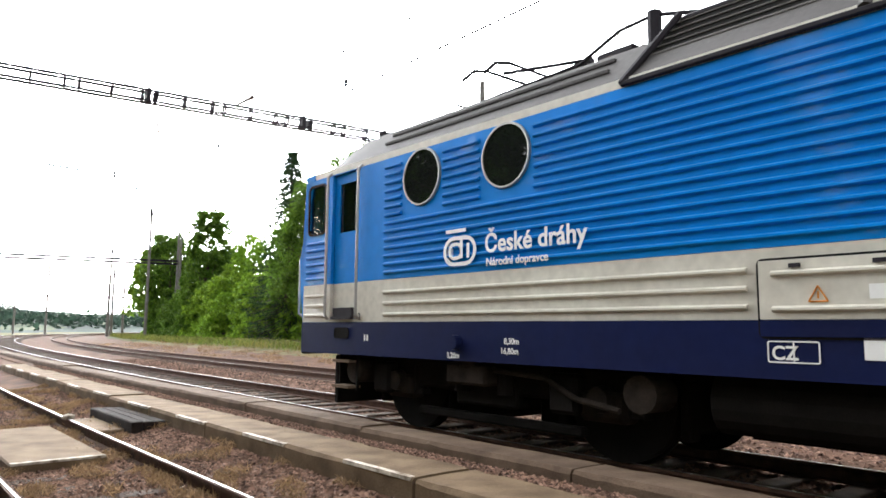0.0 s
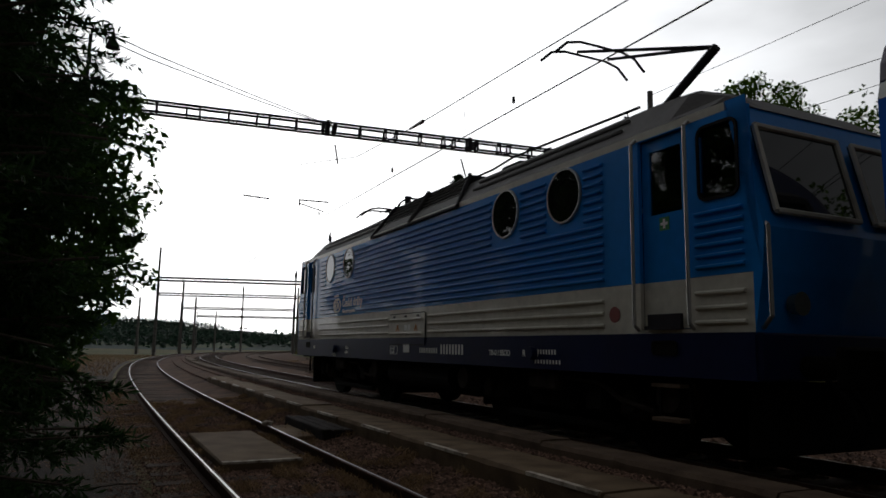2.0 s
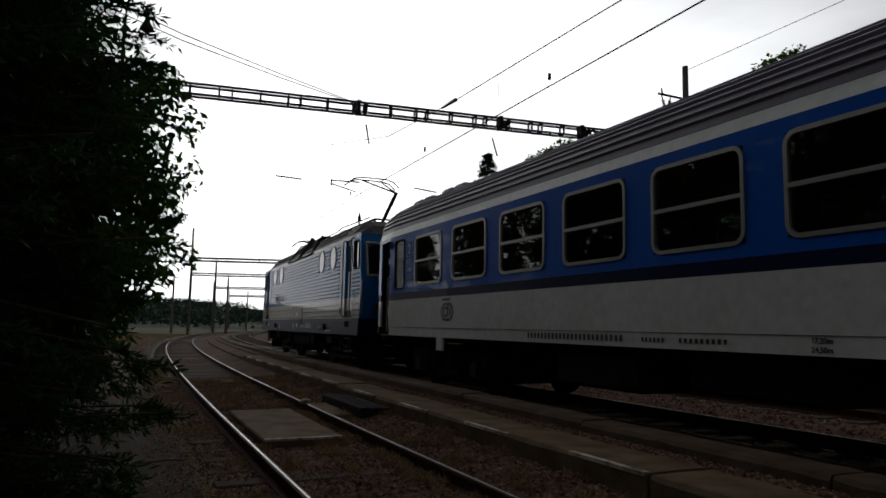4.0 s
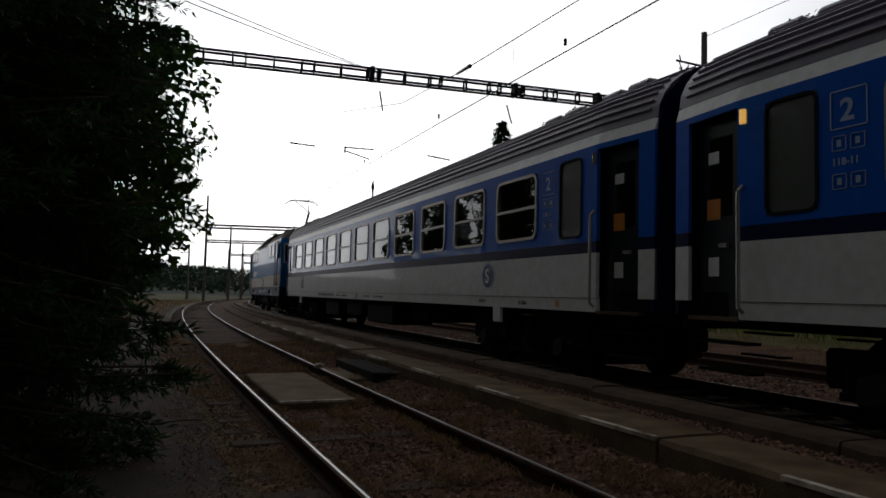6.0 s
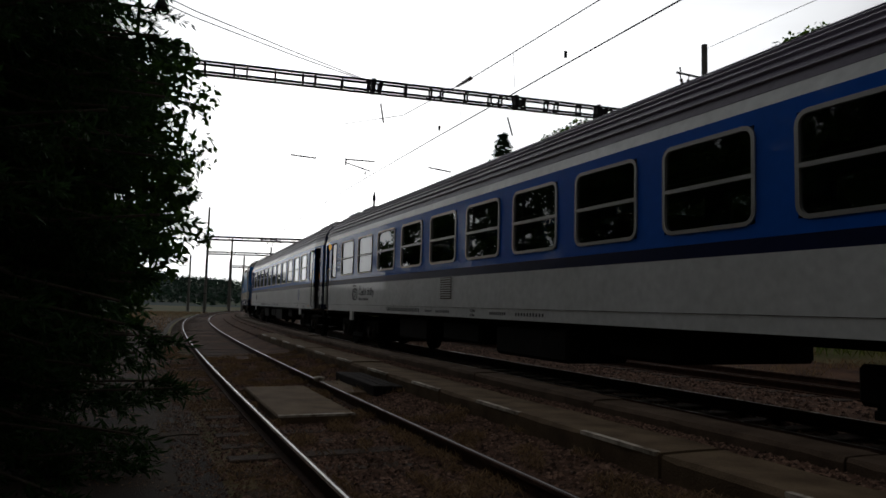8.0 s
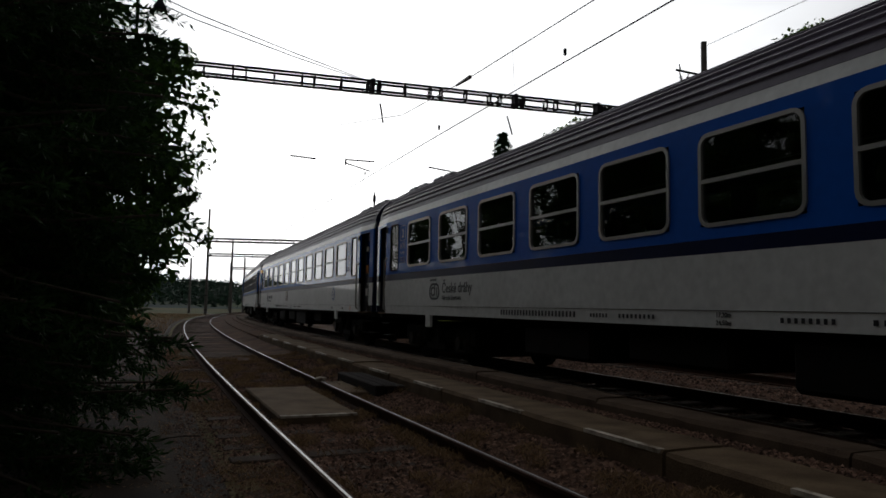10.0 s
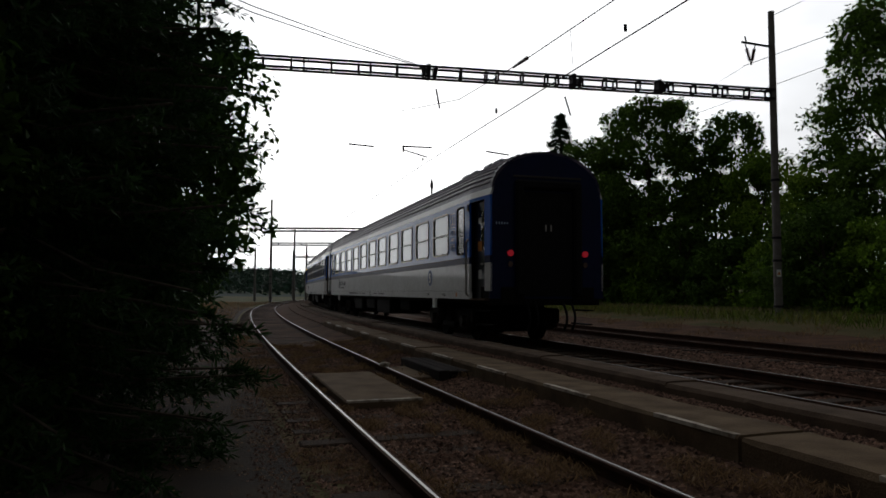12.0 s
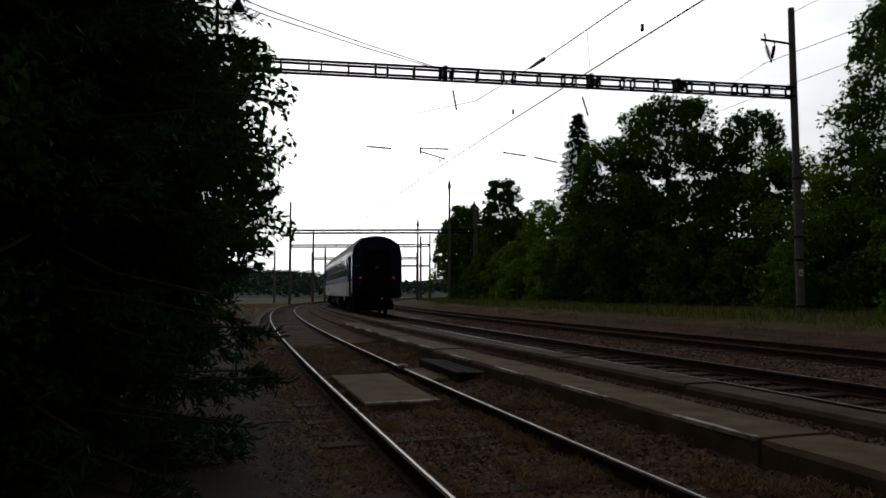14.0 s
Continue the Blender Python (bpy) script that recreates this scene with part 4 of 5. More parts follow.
def make_coach(name_label, signs, vent, last=False, emblem_text=True, emblem_x=-3.80, sign_text=("11-118", "118-11")):
    co = empty("passenger_coach", name_label, "railway coach", "coaches of the train")
    HW, L = 1.41, 24.2
    pitch, first = 1.785, -3.14
    wins = [(first - pitch * k - 0.65, first - pitch * k + 0.65) for k in range(11)]
    narrow = [(-1.86, -1.31), (-L + 1.36, -L + 1.91)]
    doors = [(-0.97, -0.22), (-L + 0.26, -L + 1.01)]
    body = [("lower_side", 1.16, 1.75, LIGHT, "light grey lower side"), ("sill_band", 0.98, 1.155, LIGHT, "light grey sole bar panel"),
            ("stripe", 1.752, 1.90, NAVY, "dark navy waist stripe"), ("window_band", 1.902, 3.17, DEEP, "royal blue window band"),
            ("gutter_band", 3.172, 3.33, LIGHT, "pale grey gutter band")]
    for s in (1, -1):
        for nm, z0, z1, mat, lab in body:
            holes = [(a, b, z0, z1) if nm != "gutter_band" else (a, b, z0 - 2, z0 - 1) for a, b in doors]
            if nm == "sill_band":
                holes = [(a - (0.5 if k else 0.0), b + (0.0 if k else 0.5), z0, z1) for k, (a, b) in enumerate(doors)]
            if nm == "window_band":
                holes = [(a, b, z0, 3.1) for a, b in doors] + [(a, b, 2.04, 3.02) for a, b in wins] + [(a, b, 1.98, 3.06) for a, b in narrow]
            y = HW - (0.012 if nm == "sill_band" else 0)
            bm = bmesh.new()
            side(bm, -L, 0, z0, z1, s * y, holes)
            if nm == "gutter_band":  # it leans back towards the roof
                for v in bm.verts:
                    if v.co.z > 3.25:
                        v.co.y -= s * 0.055
            part(nm, bm, mat, co, lab)
        for k, (a, b) in enumerate(wins):
            bm = bmesh.new()
            ring_frame(bm, a + 0.03, b - 0.03, 2.07, 2.99, s * HW, 0.045, 0.018, bar=2.52, r=0.1)
            w = part("window", bm, CHROME, co, "double-light window in a bright metal frame")
            bm = bmesh.new()
            side(bm, a, b, 2.04, 3.02, s * (HW - 0.012), thick=0.008)
            p = part("pane", bm, GLASS, w)
            p.visible_shadow = False
        for a, b in narrow:
            bm = bmesh.new()
            ring_frame(bm, a + 0.02, b - 0.02, 2.0, 3.04, s * HW, 0.03, 0.012, r=0.08)
            w = part("frosted_window", bm, RUBBER, co, "narrow frosted window")
            bm = bmesh.new()
            side(bm, a, b, 1.98, 3.06, s * (HW - 0.012), thick=0.008)
            part("pane", bm, MILK, w)
        for k, (a, b) in enumerate(doors):
            bm = bmesh.new()
            side(bm, a, b, 1.0, 3.09, s * (HW - 0.13), [(a + 0.2, b - 0.2, 2.05, 2.9)])
            d = part("entrance_door", bm, DOOR_DARK, co, "dark recessed entrance door")
            bm = bmesh.new()
            side(bm, a + 0.2, b - 0.2, 2.05, 2.9, s * (HW - 0.14), thick=0.01)
            part("pane", bm, GLASS, d)
            yy = s * (HW - 0.125)
            mid = (a + b) / 2
            for z, h, w, mt in ((1.42, 0.2, 0.16, WHITE), (2.02, 0.22, 0.2, ORANGE), (2.62, 0.13, 0.16, WHITE)):
                bm = bmesh.new()
                box(bm, mid - w / 2 + 0.1, mid + w / 2 + 0.1, min(yy, yy + s * 0.004), max(yy, yy + s * 0.004), z, z + h)
                part("door_sticker", bm, mt, d)
            bm = bmesh.new()
            box(bm, mid - 0.13, mid - 0.02, min(yy, yy + s * 0.05), max(yy, yy + s * 0.05), 1.72, 1.76)
            part("handle", bm, CHROME, d)
            hx = (b + 0.06) if k else (a - 0.06)
            bm = bmesh.new()
            pipe(bm, [(hx, s * HW, 2.3), (hx, s * (HW + 0.06), 2.24), (hx, s * (HW + 0.06), 1.1), (hx, s * HW, 1.05)], 0.02, 8)
            part("grab_rail", bm, CHROME, co, "bright grab rail beside the door")
            bm = bmesh.new()
            tube(bm, (hx - 0.02, s * (HW + 0.01), 2.92), (hx - 0.02, s * (HW + 0.01), 3.06), 0.035, n=8)
            part("door_lamp", bm, AMBER if signs == "lit" and k == 0 else MILK, co)
            for z, xx in ((0.72, 0.12), (0.42, 0.16)):
                bm = bmesh.new()
                box(bm, a, b, min(s * (HW - xx - 0.2), s * (HW - xx)), max(s * (HW - xx - 0.2), s * (HW - xx)), z, z + 0.03)
                part("footstep", bm, BLACK, co)
            bm = bmesh.new()
            box(bm, a, b, min(s * (HW - 0.3), s * (HW + 0.005)), max(s * (HW - 0.3), s * (HW + 0.005)), 0.96, 1.0)
            part("door_sill", bm, KERB, co)
        # jacking posts
        for x in (-3.74, -20.38):
            bm = bmesh.new()
            box(bm, x - 0.13, x + 0.13, min(s * (HW - 0.05), s * HW), max(s * (HW - 0.05), s * HW), 0.74, 0.99)
            part("jacking_pad", bm, LIGHT, co)
    # ends
    prof = roof_profile(HW - 0.05, 3.33, 4.14, 16, 1.95)
    for x, d in ((0, 1), (-L, -1)):
        bm = bmesh.new()
        ring = [(y, z) for y, z in prof] + [(-HW, 1.0), (HW, 1.0)]
        loft(bm, [[(x, y, z) for y, z in ring], [(x - d * 0.05, y, z) for y, z in ring]], close=True)
        part("end_wall", bm, NAVY, co, "dark navy coach end")
        bm = bmesh.new()
        box(bm, min(x, x + d * 0.02), max(x, x + d * 0.02), -0.62, 0.62, 1.05, 3.25, 0.0)
        gang = part("gangway_door", bm, RUBBER, co, "black gangway door")
        bm = bmesh.new()
        for y in (-0.72, 0.72):
            box(bm, min(x, x + d * 0.14), max(x, x + d * 0.14), y - 0.1, y + 0.1, 1.05, 3.4, 0.05)
        box(bm, min(x, x + d * 0.14), max(x, x + d * 0.14), -0.82, 0.82, 3.3, 3.5, 0.05)
        part("gangway_bellows", bm, RUBBER, co, "black rubber gangway surround")
        bm = bmesh.new()
        box(bm, min(x, x + d * 0.03), max(x, x + d * 0.03), -0.85, 0.85, 3.56, 3.6)
        part("rain_strip", bm, ROOF_GREY, co)
        buffers(co, x - d * 0.16, d * 0.4)
        if last and d < 0:
            hoses(co, x, d)
        for y in (-0.93, 0.93):
            bm = bmesh.new()
            tube(bm, (x - d * 0.02, y, 1.95), (x + d * 0.06, y, 1.95), 0.065, n=14)
            part("tail_lamp", bm, TAIL if last and d < 0 else MILK, co)
            bm = bmesh.new()
            tube(bm, (x - d * 0.02, y, 1.72), (x + d * 0.04, y, 1.72), 0.06, n=12)
            part("reflector", bm, INSULATOR, co)
        bm = bmesh.new()
        box(bm, min(x - d * 0.3, x), max(x - d * 0.3, x), -1.3, 1.3, 0.86, 1.05)
        part("headstock", bm, BLACK, co)
    # roof with long ribs
    bm = bmesh.new()
    loft(bm, [[(x, y, z) for y, z in prof] + [(x, y * 0.97, z - 0.06) for y, z in prof[::-1]] for x in (-L, -L + 1.01, -0.97, 0)], close=True)
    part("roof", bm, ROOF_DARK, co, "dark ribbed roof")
    bm = bmesh.new()
    dense = roof_profile(HW - 0.046, 3.34, 4.15, 46, 1.95)
    for y, z in dense[2:-2:2]:
        n = Vector((0, y / (HW * HW), (z - 3.33) / 0.75)).normalized()
        t = Vector((0, -n.z, n.y)) * 0.016
        c = Vector((0, y, z))
        ring = [c - t - n * 0.02, c - t * 0.5 + n * 0.022, c + t * 0.5 + n * 0.022, c + t - n * 0.02]
        loft(bm, [[(x, p.y, p.z) for p in ring] for x in (-L + 0.12, -L + 1.01, -0.97, -0.12)], close=True)
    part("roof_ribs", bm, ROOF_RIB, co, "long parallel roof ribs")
    for x in (-1.0, -1.6, -2.6, -3.2, -L + 1.0, -L + 1.6, -L + 2.6, -L + 3.2):
        bm = bmesh.new()
        box(bm, x - 0.24, x + 0.24, 0.4, 0.8, 3.9, 4.1, 0.05)
        part("roof_vent", bm, ROOF_DARK, co)
    # floor, partitions, seats seen as a dark inside
    bm = bmesh.new()
    box(bm, -L + 0.1, -0.1, -HW + 0.07, HW - 0.07, 1.0, 1.25)
    part("floor", bm, BLACK, co)
    for x in (-2.2, -L + 2.2):
        bm = bmesh.new()
        box(bm, x - 0.03, x + 0.03, -HW + 0.07, HW - 0.07, 1.25, 3.3)
        part("partition", bm, KERB, co)
    for k in range(11):
        for y in (-0.95, 0.95):
            bm = bmesh.new()
            x = first - pitch * k + pitch / 2
            box(bm, x - 0.14, x + 0.14, y - 0.42, y + 0.42, 1.25, 2.32, 0.05)
            part("seat", bm, NAVY, co)
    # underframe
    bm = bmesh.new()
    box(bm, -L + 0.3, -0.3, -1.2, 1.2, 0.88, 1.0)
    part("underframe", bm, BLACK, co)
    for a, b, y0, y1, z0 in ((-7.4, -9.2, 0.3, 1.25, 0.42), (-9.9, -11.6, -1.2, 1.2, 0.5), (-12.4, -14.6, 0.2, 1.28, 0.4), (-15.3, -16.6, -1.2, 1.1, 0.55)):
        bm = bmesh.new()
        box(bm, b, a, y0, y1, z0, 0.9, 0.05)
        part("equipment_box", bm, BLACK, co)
    for x in (-3.5, -20.7):
        bogie(co, x, 2.5, 0.46)
    # writing on the left side
    yb = HW + 0.004
    for x0, txt in ((-2.0, sign_text[0]), (-L + 2.38, sign_text[1])):
        bm = bmesh.new()
        ring_frame(bm, x0 - 0.32, x0, 2.66, 2.98, yb, 0.010, 0.003, r=0.01)
        sg = part("class_sign", bm, PALE, co, "pale class sign")
        letters("numeral", "2", 0.27, PALE, sg, on_left(x0 - 0.08, yb, 2.72))
        letters("lettering", txt, 0.09, PALE, co, on_left(x0, yb, 2.34))
        for q in (0.0, 0.17):
            for z in (2.47, 2.14):
                bm = bmesh.new()
                ring_frame(bm, x0 - 0.13 - q, x0 - q - 0.01, z, z + 0.12, yb, 0.006, 0.003, r=0.01)
                box(bm, x0 - 0.09 - q, x0 - q - 0.05, yb, yb + 0.003, z + 0.03, z + 0.09)
                part("pictogram", bm, PALE, co)
    if emblem_text:
        emblem(co, emblem_x, 1.29, yb, 0.53, 0.42, INK, 1.6)
        letters("lettering", "České dráhy", 0.265, INK, co, on_left(emblem_x - 0.66, yb, 1.43), "dark lettering")
        letters("lettering", "Národní dopravce", 0.12, INK, co, on_left(emblem_x - 0.66, yb, 1.29), "dark lettering")
    else:
        emblem(co, emblem_x, 1.29, yb, 0.53, 0.42, INK, 1.8)
    bm = bmesh.new()
    bmesh.ops.create_cone(bm, cap_ends=True, segments=32, radius1=0.2, radius2=0.2, depth=0.006, matrix=Matrix.Translation((-20.04, yb, 1.5)) @ Matrix.Rotation(radians(90), 4, "X"))
    disc = part("round_sign", bm, SIGN_BLUE, co, "round navy sign with a white letter")
    bm = bmesh.new()
    rim = [[(-20.04 + r * math.cos(k * math.pi / 18), yb + d, 1.5 + r * math.sin(k * math.pi / 18)) for k in range(36)] for r, d in ((0.198, 0.0), (0.198, 0.006), (0.216, 0.006), (0.216, 0.0))]
    loft(bm, rim, close=True, caps=False)
    part("rim", bm, PALE, disc, "pale rim")
    letters("numeral", "S", 0.34, WHITE, disc, on_left(-19.93, yb + 0.005, 1.38))
    yl = HW - 0.006
    bars("number_bars", co, -6.9, 1.04, yl, 2.2, 0.08, 24, INK)
    letters("lettering", "R 150m", 0.09, INK, co, on_left(-21.1, yl, 1.04))
    letters("lettering", "17,20m", 0.07, INK, co, on_left(-11.6, yl, 1.09))
    letters("lettering", "24,50m", 0.07, INK, co, on_left(-11.6, yl, 1.01))
    for x, w, n in ((-9.4, 0.4, 6), (-10.0, 0.7, 9), (-12.4, 0.6, 8), (-13.3, 0.9, 10), (-19.7, 0.25, 4)):
        bars("small_print", co, x, 1.05, yl, w, 0.05, n, INK)
    bm = bmesh.new()
    box(bm, -22.28, -22.2, yl, yl + 0.004, 1.03, 1.12)
    part("orange_mark", bm, ORANGE, co)
    if vent:
        for k in range(9):
            bm = bmesh.new()
            box(bm, -10.75, -10.25, yb, yb + 0.012, 1.34 + 0.045 * k, 1.365 + 0.045 * k)
            part("vent_slat", bm, LIGHT, co)
        bm = bmesh.new()
        box(bm, -10.77, -10.23, yb - 0.002, yb + 0.003, 1.32, 1.74)
        part("vent_backing", bm, KERB, co)
    # the body narrows towards both ends, from the doors on
    for ob in co.children_recursive:
        if ob.type != "MESH" or ob.parent.name.startswith("bogie"):
            continue
        for v in ob.data.vertices:
            over = max(0.0, v.co.x + 0.97, -L + 1.01 - v.co.x)
            if over > 0 and ob.matrix_basis.is_identity:
                v.co.y *= 1 - 0.072 * min(1.0, over)
    if last:
        bars("small_print", co, 0, 0, 0, 0.3, 0.05, 5, PALE).matrix_basis = Matrix.Translation((-L - 0.008, 1.18, 2.55)) @ Matrix.Rotation(radians(-90), 4, "Z") @ Matrix.Rotation(radians(180), 4, "Z")
        for y in (-0.06, 0.06):
            bm = bmesh.new()
            box(bm, -L - 0.05, -L - 0.02, y - 0.012, y + 0.012, 2.42, 2.56)
            part("door_handle", bm, CHROME, co)
    return co


LOCO = make_locomotive()
COACH_1 = make_coach("royal blue and grey second-class coach with an emblem", "dark", False, emblem_text=False, emblem_x=-3.82)
COACH_2 = make_coach("royal blue and grey second-class coach with dark lettering and a vent", "lit", True, sign_text=("118-11", "11-118"))
COACH_3 = make_coach("royal blue and grey last coach with red tail lamps", "dark", False, last=True)

# ---- trees, hedge, grass ----
def leaf_mesh(name, centres, dirs, normals, size, wide, mat, parent=None, kind="", fold=0.25):
    """Many folded leaves in one mesh: each has a base, two sides and a tip."""
    n = len(centres)
    d = dirs / np.linalg.norm(dirs, axis=1, keepdims=True)
    side_v = np.cross(d, normals)
    side_v /= np.maximum(np.linalg.norm(side_v, axis=1, keepdims=True), 1e-6)
    up = np.cross(side_v, d)
    size = size[:, None]
    base = centres - d * size * 0.5
    tip = centres + d * size * 0.5
    a = centres + side_v * size * wide * 0.5 + up * size * fold * wide
    b = centres - side_v * size * wide * 0.5 + up * size * fold * wide
    v = np.stack([base, a, tip, b], 1).reshape(-1, 3)
    k = np.arange(n)[:, None] * 4
    f = np.concatenate([k + [0, 1, 2], k + [0, 2, 3]], 1).reshape(-1, 3)
    me = bpy.data.meshes.new(name)
    me.vertices.add(len(v))
    me.vertices.foreach_set("co", v.astype(np.float32).ravel())
    me.loops.add(len(f) * 3)
    me.loops.foreach_set("vertex_index", f.astype(np.int32).ravel())
    me.polygons.add(len(f))
    me.polygons.foreach_set("loop_start", np.arange(0, len(f) * 3, 3, dtype=np.int32))
    me.update(calc_edges=True)
    me.materials.append(mat)
    ob = new(name, me)
    if parent is not None:
        ob.parent = parent
    if kind:
        ob["kind"] = kind
    return ob


def limb(bm, a, b, r0, r1, rng, bend=0.08, n=4):
    a, b = Vector(a), Vector(b)
    pts = [a.lerp(b, i / n) + (Vector(rng.normal(0, 1, 3)) * (b - a).length * bend * (0 < i < n)) for i in range(n + 1)]
    for i in range(n):
        tube(bm, pts[i], pts[i + 1], r0 + (r1 - r0) * i / n, r0 + (r1 - r0) * (i + 1) / n, 7)
    return pts


def broad_tree(x, y, z, height, radius, mat, label, leaves=7000, leaf=0.26, seed=1, low=0.12, name="tree", clumps=60, full=False, tuft=(0.16, 0.34), every=0):
    """Trunk, limbs and a crown of leafy clumps with gaps between."""
    rng = np.random.default_rng(seed)
    th = empty(name, label, "tree")
    th.matrix_world = Matrix.Translation((x, y, z))
    bm = bmesh.new()
    top = Vector((rng.normal(0, 0.3), rng.normal(0, 0.3), height * 0.8))
    pts = limb(bm, (0, 0, -0.3), top, 0.035 * height * 0.5 + 0.05, 0.04, rng, 0.02, 6)
    mids = []
    for k in range(clumps):
        u = rng.uniform(low, 0.97)
        # crown outline: broad in the middle, uneven
        w = radius * (math.sin(math.pi * min(0.96, 0.12 + 0.86 * (1 - u) ** 0.75)) ** 0.7) * rng.uniform(0.45, 1.08)
        if full:  # leafy down to the ground
            w = radius * math.sqrt(max(0.05, 1 - (0.95 * u) ** 2.2)) * rng.uniform(0.55, 1.05)
        a = rng.uniform(0, 2 * math.pi)
        c = np.array([w * math.cos(a), w * math.sin(a), u * height])
        mids.append(c)
        if k % (every or max(3, clumps // 14)) == 0:
            start = pts[min(5, int(u * 5))]
            limb(bm, start, Vector(c) * 0.95 + Vector((0, 0, 0.05 * height)) * -1, 0.03 * radius * 0.4 + 0.02, 0.012, rng, 0.06, 3)
    part("trunk", bm, BARK, th)
    mids = np.array(mids)
    pick = rng.integers(0, len(mids), leaves)
    spread = radius * rng.uniform(*tuft, len(mids))[pick][:, None]
    off = rng.normal(0, 1, (leaves, 3))
    off /= np.linalg.norm(off, axis=1, keepdims=True)
    off *= rng.uniform(0.2, 1.0, (leaves, 1)) ** 0.5 * np.array([1, 1, 0.75])
    c = mids[pick] + off * spread
    dirs = off * 0.8 + rng.normal(0, 0.6, (leaves, 3)) + np.array([0, 0, -0.35])
    leaf_mesh("crown", c, dirs, rng.normal(0, 0.5, (leaves, 3)) + np.array([0, 0, 1]), leaf * rng.uniform(0.6, 1.25, leaves), 0.62, mat, th, "stuff")
    return th


def spruce(x, y, z, height, radius, label, whorls, per, twigs, needles, seed, twig_len=0.45, needle=0.05, name="spruce_tree", start=0.03, droop=0.35, stop=1.0, thin=0.3, shape=0.8, ragged=0.75):
    """Drooping boughs set in whorls, each with hanging twigs full of needles."""
    rng = np.random.default_rng(seed)
    th = empty(name, label, "tree")
    th.matrix_world = Matrix.Translation((x, y, z))
    bm = bmesh.new()
    tube(bm, (0, 0, -0.3), (0, 0, height), 0.02 * height + 0.03, 0.015, 9)
    cs, ds, ns, sz = [], [], [], []
    for w in range(whorls):
        u = start + (stop - start) * w / whorls
        reach = radius * (1 - u) ** shape + 0.12
        for b in range(per):
            a = 2 * math.pi * (b + rng.uniform(-0.3, 0.3)) / per + w * 0.7
            ln = reach * rng.uniform(ragged, 1.06)
            out = np.array([math.cos(a), math.sin(a), 0])
            sidew = np.array([-out[1], out[0], 0])
            z0 = (u + rng.uniform(-0.7, 0.7) * (stop - start) / whorls) * height
            dr = droop * rng.uniform(0.7, 1.35)
            n = 7
            f = np.linspace(0, 1, n)
            line = np.outer(f * ln, out) + np.outer(z0 - dr * ln * f ** 1.3 + 0.18 * ln * f ** 4, [0, 0, 1])
            for i in range(0, n - 1, 2):
                tube(bm, line[i], line[min(i + 2, n - 1)], 0.018 * (1 - f[i]) + 0.006, n=5)
            for k in range(twigs):
                g = rng.uniform(0.12, 1.0)
                p = np.array([np.interp(g, f, line[:, q]) for q in range(3)])
                sgn = 1 if k % 2 else -1
                tl = twig_len * rng.uniform(0.5, 1.1) * (1.1 - 0.5 * g) * min(1.0, 0.12 + reach / 1.6)
                td = out * 0.75 + sidew * sgn * rng.uniform(0.2, 0.9) + np.array([0, 0, -rng.uniform(0.15, 0.95)])
                if g > 0.93:
                    td = out + np.array([0, 0, -0.2])
                td /= np.linalg.norm(td)
                q = rng.uniform(0, 1, needles)
                base = p + np.outer(q * tl, td)
                around = rng.normal(0, 1, (needles, 3))
                nd = td * 0.8 + around * 0.65 + np.array([0, 0, 0.15])
                cs.append(base + nd * needle * 0.4)
                ds.append(nd)
                ns.append(rng.normal(0, 1, (needles, 3)))
                sz.append(needle * rng.uniform(0.7, 1.2, needles))
    part("trunk", bm, BARK, th)
    leaf_mesh("crown", np.concatenate(cs), np.concatenate(ds), np.concatenate(ns), np.concatenate(sz), thin, NEEDLE, th, "stuff", fold=0.0)
    return th


# close beside the path: a spruce with low hanging boughs, then broad-leaved trees
spruce(-4.45, 6.2, -0.2, 14.0, 2.62, "dark spruce with low hanging boughs beside the footpath", 52, 10, 30, 22, 11, twig_len=0.5, needle=0.11, start=0.04, droop=0.40, stop=0.5, thin=0.2, shape=0.25, ragged=0.82)
spruce(-5.6, 2.4, -0.2, 11.0, 2.7, "dark spruce standing behind the footpath", 24, 8, 18, 20, 12, twig_len=0.5, needle=0.14, start=0.1, droop=0.5, stop=0.8)
broad_tree(-4.75, 9.3, -0.2, 5.2, 2.6, LEAF_SHADED, "dense broad-leaved tree overhanging the footpath", 66000, 0.115, 21, 0.06, clumps=260, tuft=(0.1, 0.22), every=3)
broad_tree(-4.2, 7.3, -0.2, 3.8, 1.6, LEAF_SHADED, "dense shrub with leaves in a shaded green beside the path", 30000, 0.10, 27, 0.05, name="shrub", clumps=130, tuft=(0.12, 0.26), every=3)
broad_tree(-3.75, 5.3, -0.2, 1.7, 0.95, LEAF_SHADED, "low dark undergrowth at the path edge", 7000, 0.08, 28, 0.03, name="shrub", clumps=60)
broad_tree(-7.9, 13.4, -0.2, 8.0, 2.5, LEAF_SHADED, "dense broad-leaved tree beside the path", 44000, 0.15, 22, 0.05, clumps=200, tuft=(0.1, 0.24), every=3)
broad_tree(-10.6, 18.2, -0.2, 9.0, 2.9, LEAF_SHADED, "broad-leaved tree in the hedge row", 18000, 0.26, 23, 0.05, clumps=100)
broad_tree(-3.75, 3.9, -0.2, 3.4, 1.25, LEAF_SHADED, "low dark shrub under the spruce", 12000, 0.10, 24, 0.03, name="shrub", clumps=90)
